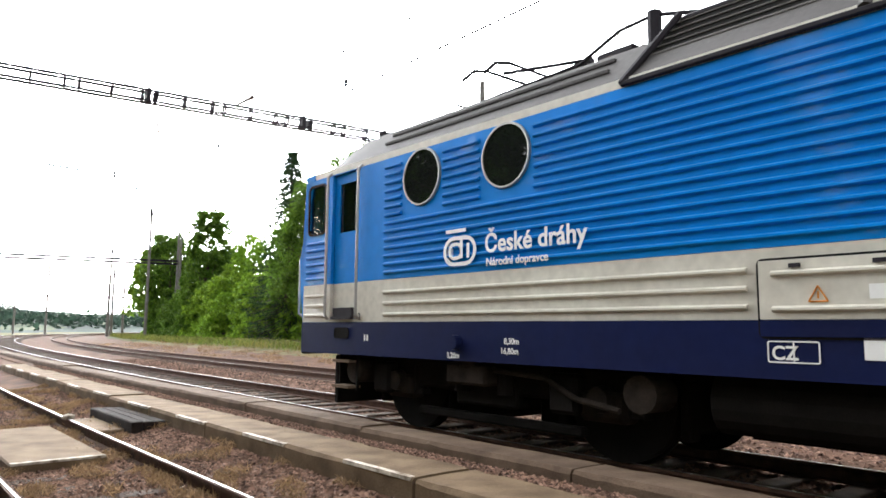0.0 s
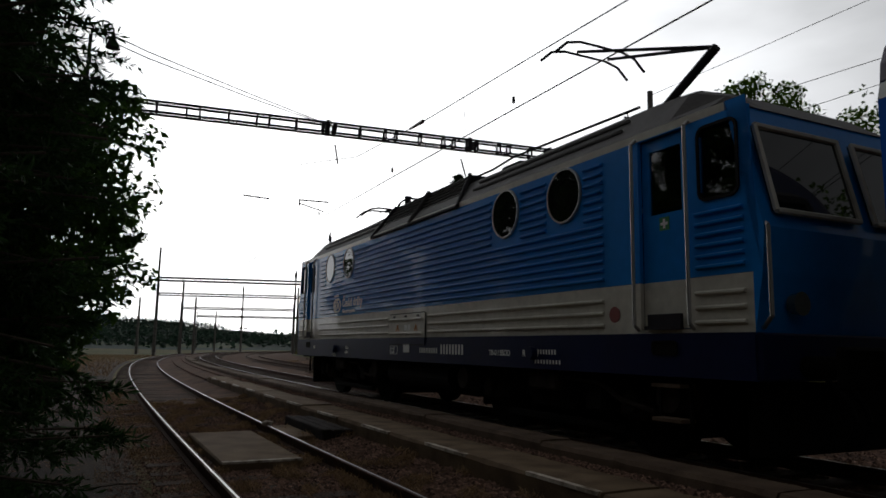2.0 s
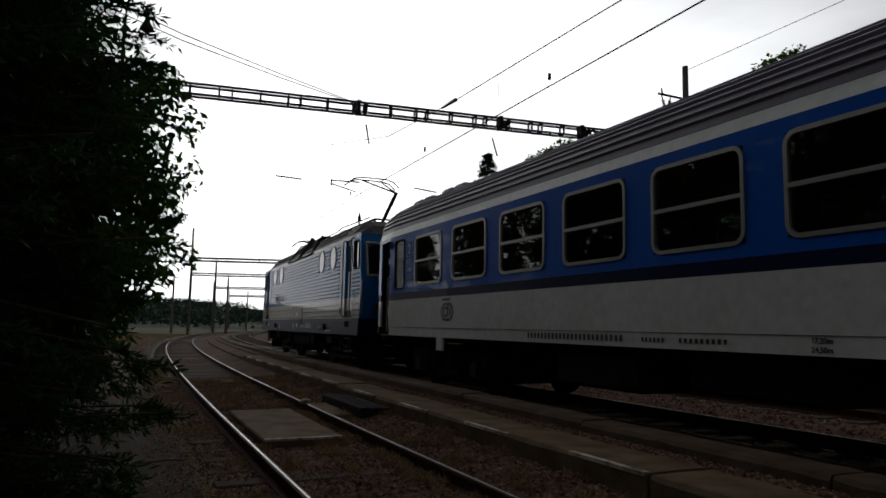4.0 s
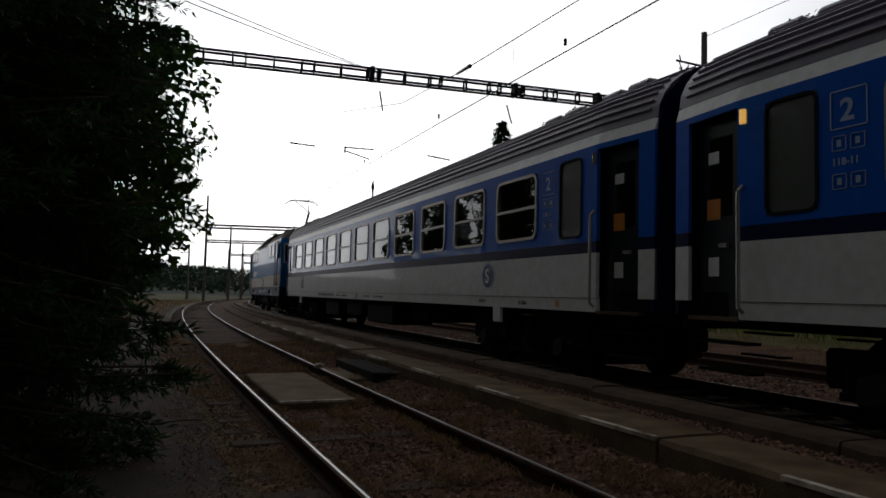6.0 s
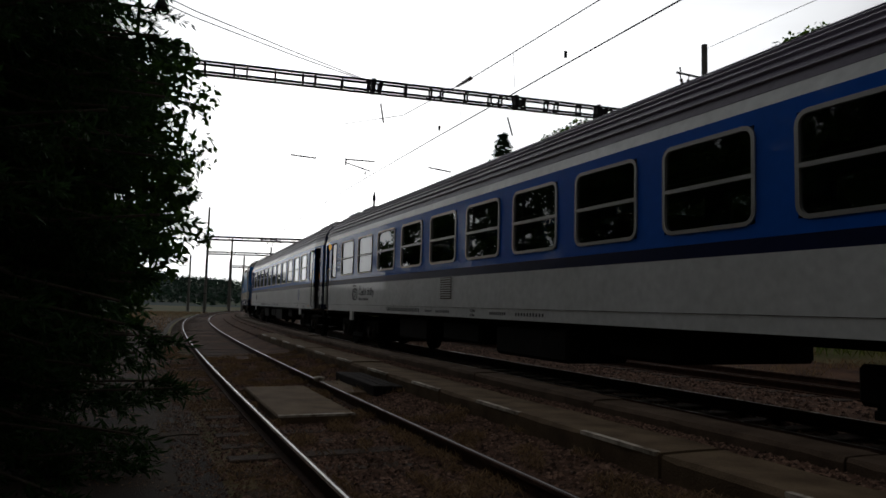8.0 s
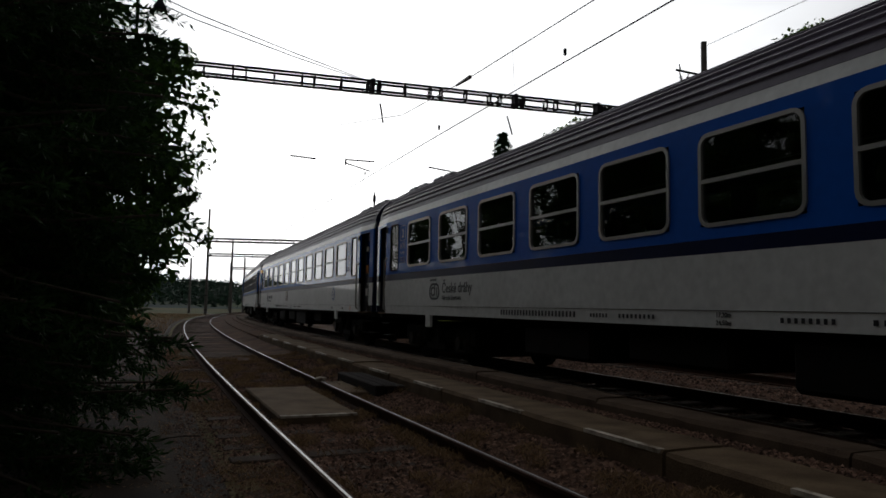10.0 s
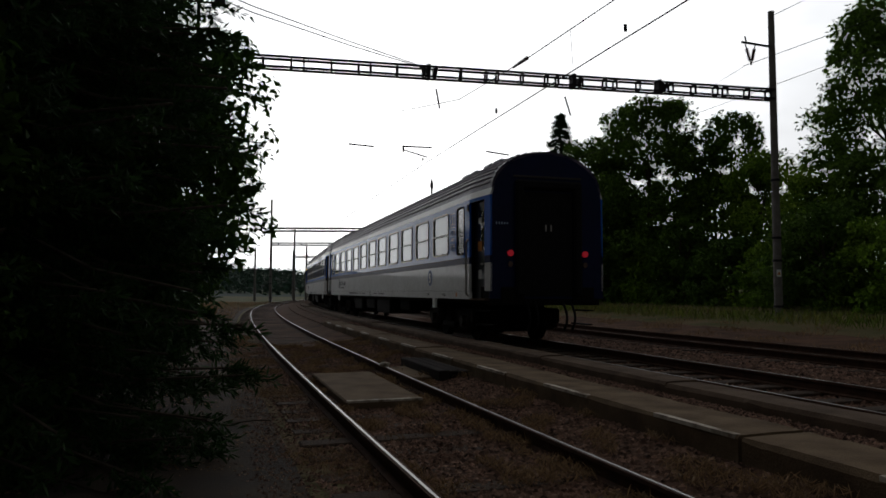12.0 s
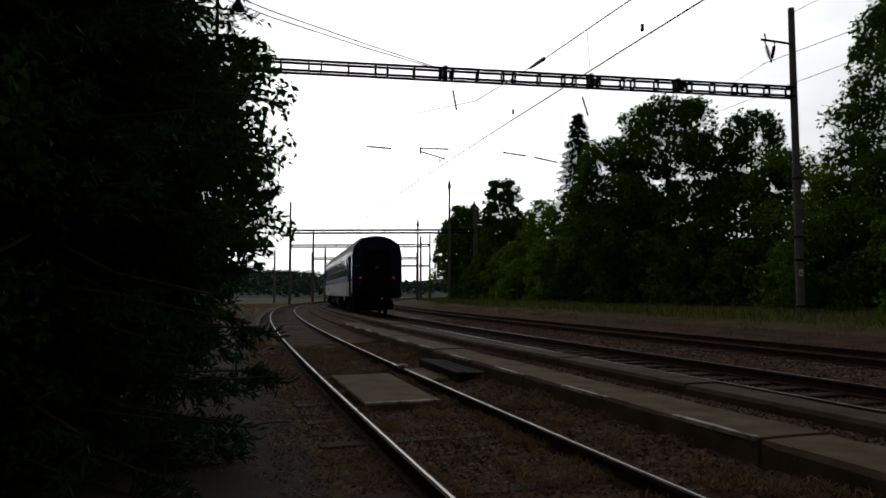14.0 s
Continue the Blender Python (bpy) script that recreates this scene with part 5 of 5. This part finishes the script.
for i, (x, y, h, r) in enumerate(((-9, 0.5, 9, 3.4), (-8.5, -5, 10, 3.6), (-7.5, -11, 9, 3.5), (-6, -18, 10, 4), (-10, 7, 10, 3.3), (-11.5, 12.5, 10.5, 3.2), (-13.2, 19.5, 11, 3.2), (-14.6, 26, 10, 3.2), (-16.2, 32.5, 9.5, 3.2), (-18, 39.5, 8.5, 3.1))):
    broad_tree(x, y, -0.25, h, r, LEAF_SHADED, "broad-leaved tree mirrored in the train windows", 8000, 0.36, 31 + i, 0.04, clumps=90, full=True, tuft=(0.14, 0.3))

# the wooded bank across the tracks
TALL = [(22.6, 33, 15.5, 4.4, 1, 30000), (14.4, 44.5, 13.4, 4.3, 1, 30000), (11.4, 48, 11.6, 3.4, 1, 18000), (18.6, 42, 12.0, 2.8, 1, 12000),
        (6.8, 79, 14.0, 3.0, 1, 12000), (3.2, 98, 13.5, 3.6, 1, 11000), (1.6, 106, 12.0, 3.4, 0, 8000), (27, 29, 13.5, 4.8, 1, 9000),
        (28, 20, 13, 5.0, 1, 5000), (27, 10, 12, 5, 0, 5000), (26, 0, 13, 5, 1, 5000)]
for i, (x, y, h, r, dark, n) in enumerate(TALL):
    broad_tree(x, y, 0.3, h, r, LEAF_MID if dark else LEAF, "tall broad-leaved tree rising behind the bank's bushes", n, 0.25 * max(1.0, y / 45) ** 0.7, 50 + i, 0.25, clumps=240, full=True, tuft=(0.12, 0.25))
rb = random.Random(77)
for row, back, step, low_h, high_h in ((0, 0.0, 3.2, 3.4, 5.0), (1, 3.2, 4.2, 6.8, 9.0)):
    s = 2.0 + row
    while s < 104:
        p = at(s, float(np.interp(s, [5, 30, 55, 75, 100], [23.2, 23.2, 23.0, 22.0, 20.8])) + back + rb.uniform(-0.7, 0.7), 0.4 if row == 0 else 0.4)
        h = rb.uniform(low_h, high_h) * (1.0 if s < 45 else 1.18)
        d = max(24.0, p.length)
        n = int(min(17000, max(5500, (11000 if row == 0 else 17000) * (28 / d) ** 1.15)))
        broad_tree(p.x, p.y, p.z, h, (2.3 if row == 0 else 2.9) * rb.uniform(0.85, 1.1), LEAF if rb.random() < 0.72 else LEAF_MID,
                   "bright green bush, leafy down to the ground" if row == 0 else "bushy green tree in the hedge on the bank",
                   n, min(0.36, 0.19 * (d / 28) ** 0.55), 100 + int(s * 10) + row, 0.0, name="shrub" if row == 0 else "tree", clumps=120, full=True, tuft=(0.14, 0.3))
        s += step * rb.uniform(0.85, 1.15)
spruce(10.6, 54.5, 0.2, 15.3, 4.0, "tall dark spruce above the bushes on the bank", 70, 6, 13, 13, 71, twig_len=0.7, needle=0.15, start=0.08, droop=0.45)


def blades(name, points, height, mat, label, seed, width=0.10, lean=0.5):
    rng = np.random.default_rng(seed)
    n = len(points)
    dirs = rng.normal(0, lean, (n, 3))
    dirs[:, 2] = 1
    size = height * rng.uniform(0.5, 1.3, n)
    c = points + np.array([0, 0, 0.5]) * size[:, None] * 0.8
    ob = leaf_mesh(name, c, dirs, rng.normal(0, 1, (n, 3)), size, width, mat, None, "stuff", fold=0.1)
    return tagged(ob, label, "grass")


def strewn(n, s0, s1, o0, o1, z, seed, patch=0.0, scale=1.5):
    """Points strewn over a stretch of the plan, in patches."""
    rng = np.random.default_rng(seed)
    pts = []
    while len(pts) < n:
        s, o = rng.uniform(s0, s1), rng.uniform(o0, o1)
        if patch and noise.noise(Vector((s / scale, o / scale * 1.5, seed))) < patch * rng.uniform(0.3, 1.2):
            continue
        p = at(s, o, 0)
        pts.append((p.x, p.y, float(ground_height(o, s, 0)) if z is None else z))
    return np.array(pts)


blades("bank_grass", strewn(13000, 5, 95, 14.8, 21, 0.25, 5), 0.5, GRASS, "uncut green grass along the bank", 5, 0.08)
blades("dry_grass", strewn(9000, 0, 60, 10.6, 16.0, None, 6, 0.25), 0.2, STRAW, "dry straw-coloured grass beside the far track", 6, 0.07, 0.8)
blades("dry_grass", strewn(15000, -2, 20, -1.85, -0.85, None, 7, 0.12), 0.06, STRAW, "short dry grass along the path edge", 7, 0.09, 1.0)
blades("dry_grass", strewn(24000, -2, 16, -0.62, 1.74, None, 8, 0.2, 0.6), 0.11, STRAW, "dry weeds growing in the ballast", 8, 0.08, 1.1)
blades("meadow_grass", strewn(9000, 30, 90, -9, -1.6, -0.2, 9), 0.25, STRAW, "dry grass beside the far curve", 9, 0.09, 0.7)


def stones(name, points, size, mat, label, seed):
    rng = np.random.default_rng(seed)
    base = np.array([(1, 0, 0), (-1, 0, 0), (0, 1, 0), (0, -1, 0), (0, 0, 1), (0, 0, -1)], float)
    faces = np.array([(0, 2, 4), (2, 1, 4), (1, 3, 4), (3, 0, 4)])
    n = len(points)
    v = base[None] * rng.uniform(0.55, 1.2, (n, 6, 1)) * (size * rng.uniform(0.45, 1.3, n))[:, None, None]
    v[:, :, 2] *= 0.65
    v += rng.normal(0, 0.12, v.shape) * size
    a = rng.uniform(0, 6.28, n)
    ca, sa = np.cos(a)[:, None], np.sin(a)[:, None]
    v = np.stack([v[:, :, 0] * ca - v[:, :, 1] * sa, v[:, :, 0] * sa + v[:, :, 1] * ca, v[:, :, 2]], 2) + points[:, None]
    f = (faces[None] + np.arange(n)[:, None, None] * 6).reshape(-1, 3)
    me = bpy.data.meshes.new(name)
    me.from_pydata(v.reshape(-1, 3).tolist(), [], f.tolist())
    me.materials.append(mat)
    return tagged(new(name, me), label, "gravel", kind="stuff")


stones("ballast_stones", strewn(42000, -4, 15, -1.3, 1.74, None, 12), 0.03, GRAVEL, "brown crushed stone ballast round the siding", 12)
stones("ballast_stones", strewn(9000, -4, 22, 2.42, 2.69, 0.165, 13), 0.026, GRAVEL, "grey gravel between the platform edges", 13)
stones("ballast_stones", strewn(30000, -4, 30, 3.2, 8.6, None, 14), 0.042, GRAVEL, "brown crushed stone ballast of the running track", 14)
stones("path_grit", strewn(2600, -3, 15, -3.6, -1.4, -0.142, 15, 0.05, 0.7), 0.012, GRAVEL, "loose grit strewn over the footpath", 15)
stones("path_grit", strewn(5200, -3, 18, -1.75, -1.28, -0.15, 16, 0.0, 0.5), 0.02, GRAVEL, "crumbling gravel along the footpath edge", 16)


def path_litter():
    """Fallen leaves and needles lying flat."""
    rng = np.random.default_rng(17)
    p = strewn(3200, -2, 14, -3.8, -1.35, -0.134, 17, 0.08, 0.8)
    d = rng.normal(0, 1, (len(p), 3)) * [1, 1, 0.08]
    up = rng.normal(0, 0.15, (len(p), 3)) + [0, 0, 1]
    tagged(leaf_mesh("leaf_litter", p, d, up, rng.uniform(0.02, 0.055, len(p)), 0.5, STRAW, None, "stuff"), "dry fallen leaves scattered on the footpath", "leaf litter")


path_litter()


def far_woods():
    """Clumps of tree crowns on the distant fields and hills."""
    rng = np.random.default_rng(18)
    cs = []
    for k in range(900):
        x, y = rng.uniform(-750, 160), rng.uniform(260, 1150)
        if math.sin(x / 70 + y / 190) + 0.6 * math.sin(y / 55 - x / 160) < 0.1:
            continue
        z = float(far_height(np.array([x]), np.array([y]))[0])
        n = 70
        c = rng.normal(0, 1, (n, 3)) * [9, 6, 1.4 + y / 900] + [x, y, z + 2.2]
        cs.append(c)
    c = np.concatenate(cs)
    n = len(c)
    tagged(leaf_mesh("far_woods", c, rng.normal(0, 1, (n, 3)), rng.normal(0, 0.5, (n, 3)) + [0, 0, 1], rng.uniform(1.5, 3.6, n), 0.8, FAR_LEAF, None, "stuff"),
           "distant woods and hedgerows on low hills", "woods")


far_woods()

# ---- further portals, masts, wires, lamp ----
portal(Vector((-19.6, 89.5, -0.2)), Vector((3.95, 89.0, 0.1)), 8.95, 13.0, "distant dark lattice beam portal", 1.6, 0.10)
portal(Vector((-25.5, 117, -0.2)), Vector((-2.2, 116, 0.1)), 8.95, 11.0, "distant dark lattice beam portal", 1.9, 0.11)
portal(Vector((-30, 160, -0.2)), Vector((-6, 158, 0.1)), 8.95, 10.5, "distant dark lattice beam portal", 2.2, 0.12)
portal(Vector((-34, 205, -0.2)), Vector((-4, 202, 0.1)), 8.95, 10.5, "distant dark lattice beam portal", 2.4, 0.14)


def slim_mast(x, y, height, r, label, finial=False, striped=False):
    m = empty("mast", label, "mast")
    m.matrix_world = Matrix.Translation((x, y, 0))
    bm = bmesh.new()
    tube(bm, (0, 0, -0.5), (0, 0, height), r * 1.35, r * 0.9, 10)
    part("pole", bm, POST, m)
    if finial:
        bm = bmesh.new()
        tube(bm, (0, 0, height - 0.1), (0, 0, height + 0.35), 0.24, 0.2, 10)
        tube(bm, (0, 0, height + 0.35), (0, 0, height + 1.1), 0.2, 0.02, 10)
        part("lamp_head", bm, IRON, m)
    if striped:
        for k in range(5):
            bm = bmesh.new()
            tube(bm, (0, 0, 0.1 + 0.5 * k), (0, 0, 0.35 + 0.5 * k), r * 1.15, n=10)
            part("stripe", bm, WHITE_LINE if k % 2 == 0 else INK, m)


slim_mast(0.75, 85, 14.1, 0.14, "slender pole with a pointed lamp head", True)
slim_mast(-4.0, 110, 11.9, 0.15, "slender distant pole with a pointed lamp head", True)
slim_mast(-19.5, 105, 10.8, 0.15, "slender pole with a striped foot", False, True)
slim_mast(-26.0, 108, 8.0, 0.15, "slender pole with a striped foot", False, True)
slim_mast(-18.2, 108, 8.2, 0.15, "slender grey distant pole")
slim_mast(4.1, 86, 12.0, 0.13, "slender pole beside a portal")
slim_mast(-3.6, 112, 10.4, 0.16, "slender grey distant pole")
slim_mast(-2.4, 125, 8.2, 0.16, "slender grey distant pole")
slim_mast(-16, 150, 12.5, 0.16, "slender distant pole with a pointed lamp head", True)
slim_mast(-24, 170, 9, 0.16, "slender grey distant pole")


def wire(name, pts, r, label):
    bm = bmesh.new()
    pipe(bm, pts, r, 5)
    return tagged(part(name, bm, WIRE), label, "overhead wire", kind="structure")


def along(o, z, s0, s1, step=6.0, sag=0.0, span=60.0, zig=0.0):
    out, s = [], s0
    while s <= s1:
        u = ((s - 16) / span) % 1.0
        out.append(at(s, o + zig * math.cos(math.pi * (s - 16) / span), z - sag * 4 * u * (1 - u)))
        s += step
    return out


wire("contact_wire", along(TRAIN_O + 0.05, 5.86, -40, 150, zig=0.15), 0.014, "dark contact wire above the running track")
wire("messenger_wire", [at(s, TRAIN_O, 6.35 + 0.03 * s) for s in (-30, -15, 0, 6, 11.25)] + [at(16, TRAIN_O, 7.0), at(24, TRAIN_O, 8.6)], 0.012, "thin messenger wire above the contact wire")
for s in (-6, 2, 9):
    u = ((s - 16) / 60) % 1.0
    wire("dropper", [at(s, TRAIN_O + 0.05, 5.85), at(s, TRAIN_O, 6.35 + 0.03 * s)], 0.004, "thin dropper between messenger and contact wire")
wire("contact_wire", along(9.4, 5.78, -30, 120), 0.006, "thin contact wire above the side track")
for dz in (0.0, 0.13):
    wire("tie_wire", [(-0.2, 24.9, 9.36 + dz * 0.3), (-2.6, 23.0, 9.46 + dz), (-5.3, 21.0, 9.72 + dz * 1.5), (-9.0, 18.0, 10.3 + dz * 2)], 0.018, "thin tie wire from the portal beam")
wire("feeder_wire", [(12.6, 27.2, 10.3), (16.5, 16, 10.0), (22, -10, 9.8)], 0.012, "thin feeder wire on the mast bracket")
wire("feeder_wire", [(12.65, 27.2, 10.3), (9.0, 60, 9.6), (3.5, 89, 10.0)], 0.008, "thin feeder wire on the mast bracket")
wire("guy_wire", [(13.85, 27.3, 12.4), (17.5, 14, 12.2), (24, -10, 12)], 0.012, "thin wire on the mast top")

bm = bmesh.new()
tube(bm, at(11.1, TRAIN_O, 6.69), at(11.9, TRAIN_O, 6.72), 0.05, 0.03, 8)
tagged(part("wire_insulator", bm, INSULATOR), "dark rod insulator in the messenger wire", "insulator")
for s in (7.0, 13.0, 20.0):
    bm = bmesh.new()
    tube(bm, at(s, TRAIN_O, 5.86), at(s, TRAIN_O, 5.98), 0.03, n=6)
    tagged(part("wire_clamp", bm, IRON), "small dark clamp on the contact wire", "clamp")

# steady arms below the beam
BEAM = Matrix.Translation((PA.x, PA.y, 0)) @ Matrix.Rotation(math.atan2(PB.y - PA.y, PB.x - PA.x), 4, "Z")


def steady_arm(x0, x1, z0, z1, second, label):
    a = empty("steady_arm", label, "steady arm")
    bm = bmesh.new()
    tube(bm, BEAM @ Vector((x0, 0, z0)), BEAM @ Vector((x1, 0, z1)), 0.028)
    part("tube", bm, IRON, a)
    if second:
        bm = bmesh.new()
        tube(bm, BEAM @ Vector((x0, 0, z0 - 0.12)), BEAM @ Vector((x1 - 0.15, 0, z1 - 0.36)), 0.024)
        tube(bm, BEAM @ Vector((x0, 0, z0 + 0.03)), BEAM @ Vector((x0, 0, z0 - 0.2)), 0.03)
        part("contact_arm", bm, IRON, a)
    bm = bmesh.new()
    tube(bm, BEAM @ Vector((x0, 0, z0)), BEAM @ Vector((x0, 0, 8.9)), 0.004, n=4)
    part("hanger", bm, WIRE, a)


def beam_x(px):
    """Where along the beam a bearing (metres to the right per metre ahead) crosses it."""
    d = PB - PA
    k = (px * PA.y - PA.x) / (d.x - px * d.y)
    return k * math.hypot(d.x, d.y)


for a, b, za, zb, two in ((-0.112, -0.076, 6.45, 6.4, False), (-0.034, 0.007, 6.45, 6.45, True), (0.085, 0.118, 6.4, 6.3, False), (0.130, 0.162, 6.25, 6.1, False)):
    steady_arm(beam_x(a), beam_x(b), za, zb, two, "thin steel arm holding the contact wire")
for a, b in ((0.013, 0.018), (0.2, 0.208)):
    bm = bmesh.new()
    tube(bm, BEAM @ Vector((beam_x(a), 0, 8.6)), BEAM @ Vector((beam_x(b), 0, 7.9)), 0.032)
    th = tagged(part("hanger_insulator", bm, INSULATOR), "dark rod insulator hanging below the beam", "insulator")
for q in (0.005, 0.215, 0.34):
    bm = bmesh.new()
    x = beam_x(q)
    for k in range(2):
        p = BEAM @ Vector((x, 0, 9.18))
        bmesh.ops.create_cube(bm, size=1, matrix=BEAM @ Matrix.Translation((x + (-0.1 + 0.25 * k), 0, 9.2)) @ Matrix.Diagonal((0.14, 0.40, 0.5 - 0.3 * k, 1)))
    tagged(part("beam_clamp", bm, IRON), "dark clamp plate joining the beam sections", "clamp")
# bracket with a pair of rod insulators on the mast
br = empty("mast_bracket", "bracket arm with hanging insulators on the mast", "bracket")
br.matrix_world = BEAM
LX = (PB - PA).length
bm = bmesh.new()
tube(bm, (LX - 1.35, 0, 11.25), (LX, 0, 11.15), 0.05)
part("arm", bm, IRON, br)
for q in (-1.2, -0.75):
    bm = bmesh.new()
    a, b = Vector((LX + q, 0, 11.2)), Vector((LX - 0.95, 0, 10.35))
    tube(bm, a, b, 0.025)
    for k in range(7):
        c = a.lerp(b, 0.25 + 0.08 * k)
        tube(bm, c, c + (b - a).normalized() * 0.04, 0.075, 0.06, 8)
    part("insulator", bm, INSULATOR, br)
bm = bmesh.new()
tube(bm, (LX - 1.15, 0, 11.25), (LX - 1.2, 0, 11.5), 0.03)
part("clip", bm, IRON, br)
# small sign on the mast and a stub post
sg = empty("mast_sign", "small white warning plate on the mast", "sign")
sg.matrix_world = Matrix.Translation((PB.x - 0.05, PB.y - 0.19, 2.05))
bm = bmesh.new()
box(bm, -0.09, 0.09, -0.01, 0.0, -0.14, 0.14, 0.005)
part("plate", bm, WHITE, sg)
bm = bmesh.new()
f = bm.faces.new([bm.verts.new(p) for p in ((-0.07, -0.014, -0.06), (0.07, -0.014, -0.06), (0, -0.014, 0.07))])
part("triangle", bm, ORANGE, sg)
bm = bmesh.new()
box(bm, -0.11, 0.11, -0.11, 0.11, -0.2, 0.5, 0.03)
p = part("stub_post", bm, CONCRETE)
p.matrix_world = Matrix.Translation((12.2, 30, 0.08))
tagged(p, "short concrete stub post in the dry grass", "post")

# old station lamp on a swan neck among the leaves
lamp = empty("street_lamp", "old swan-neck station lamp with a bell shade", "street lamp")
lamp.matrix_world = Matrix.Translation((-6.35, 19.2, 2.45))
bm = bmesh.new()
tube(bm, (0, 0, -2.7), (0, 0, 7.1), 0.07, 0.05, 10)
part("pole", bm, IRON, lamp)
bm = bmesh.new()
pipe(bm, [(0.3 - 0.3 * math.cos(math.pi * k / 8), 0, 7.1 + 0.42 * math.sin(math.pi * k / 8)) for k in range(8)] + [(0.58, 0, 7.15)], 0.025, 8)
part("neck", bm, IRON, lamp)
bm = bmesh.new()
rows = []
for r, z in ((0.05, 7.18), (0.07, 7.05), (0.09, 6.98), (0.17, 6.85), (0.19, 6.76), (0.15, 6.76)):
    rows.append([(0.58 + r * math.cos(2 * math.pi * k / 16), r * math.sin(2 * math.pi * k / 16), z) for k in range(16)])
loft(bm, rows, close=True)
part("shade", bm, IRON, lamp, "dark enamelled bell shade")

# odd small things on the ground
bm = bmesh.new()
bmesh.ops.create_icosphere(bm, subdivisions=1, radius=0.09, matrix=Matrix.Diagonal((1.2, 0.8, 0.6, 1)))
for v in bm.verts:
    v.co *= random.uniform(0.75, 1.2)
stone = part("pale_stone", bm, WHITE_LINE)
stone.matrix_world = Matrix.Translation(at(8.35, 0.74, 0.03))
tagged(stone, "pale broken stone lying on the rail", "stone")
bm = bmesh.new()
pipe(bm, [at(4.35, -2.1, -0.125), at(4.4, -1.85, -0.122), at(4.5, -1.62, -0.12), at(4.48, -1.45, -0.125)], 0.007, 6)
tagged(part("dry_stick", bm, BARK), "thin dry stick lying across the footpath", "stick")

# ---- what moves: the train draws away along its track ----
def vehicle_rows(back, front_pivot, rear_pivot):
    rows = []
    for k in range(57):
        t = k * 0.25
        s = front_of_train(t) + back
        a, b = train_at(s + front_pivot), train_at(s + rear_pivot)
        d = (a - b).normalized()
        o = a - d * front_pivot
        rows.append((t, Matrix.Translation(o) @ Matrix.Rotation(math.atan2(d.y, d.x), 4, "Z")))
    return rows


def motions():
    walk(LOCO, vehicle_rows(0.4, -3.8, -12.1))
    walk(COACH_1, vehicle_rows(-16.33, -3.5, -20.7))
    walk(COACH_2, vehicle_rows(-40.83, -3.5, -20.7))
    walk(COACH_3, vehicle_rows(-65.33, -3.5, -20.7))


motions()
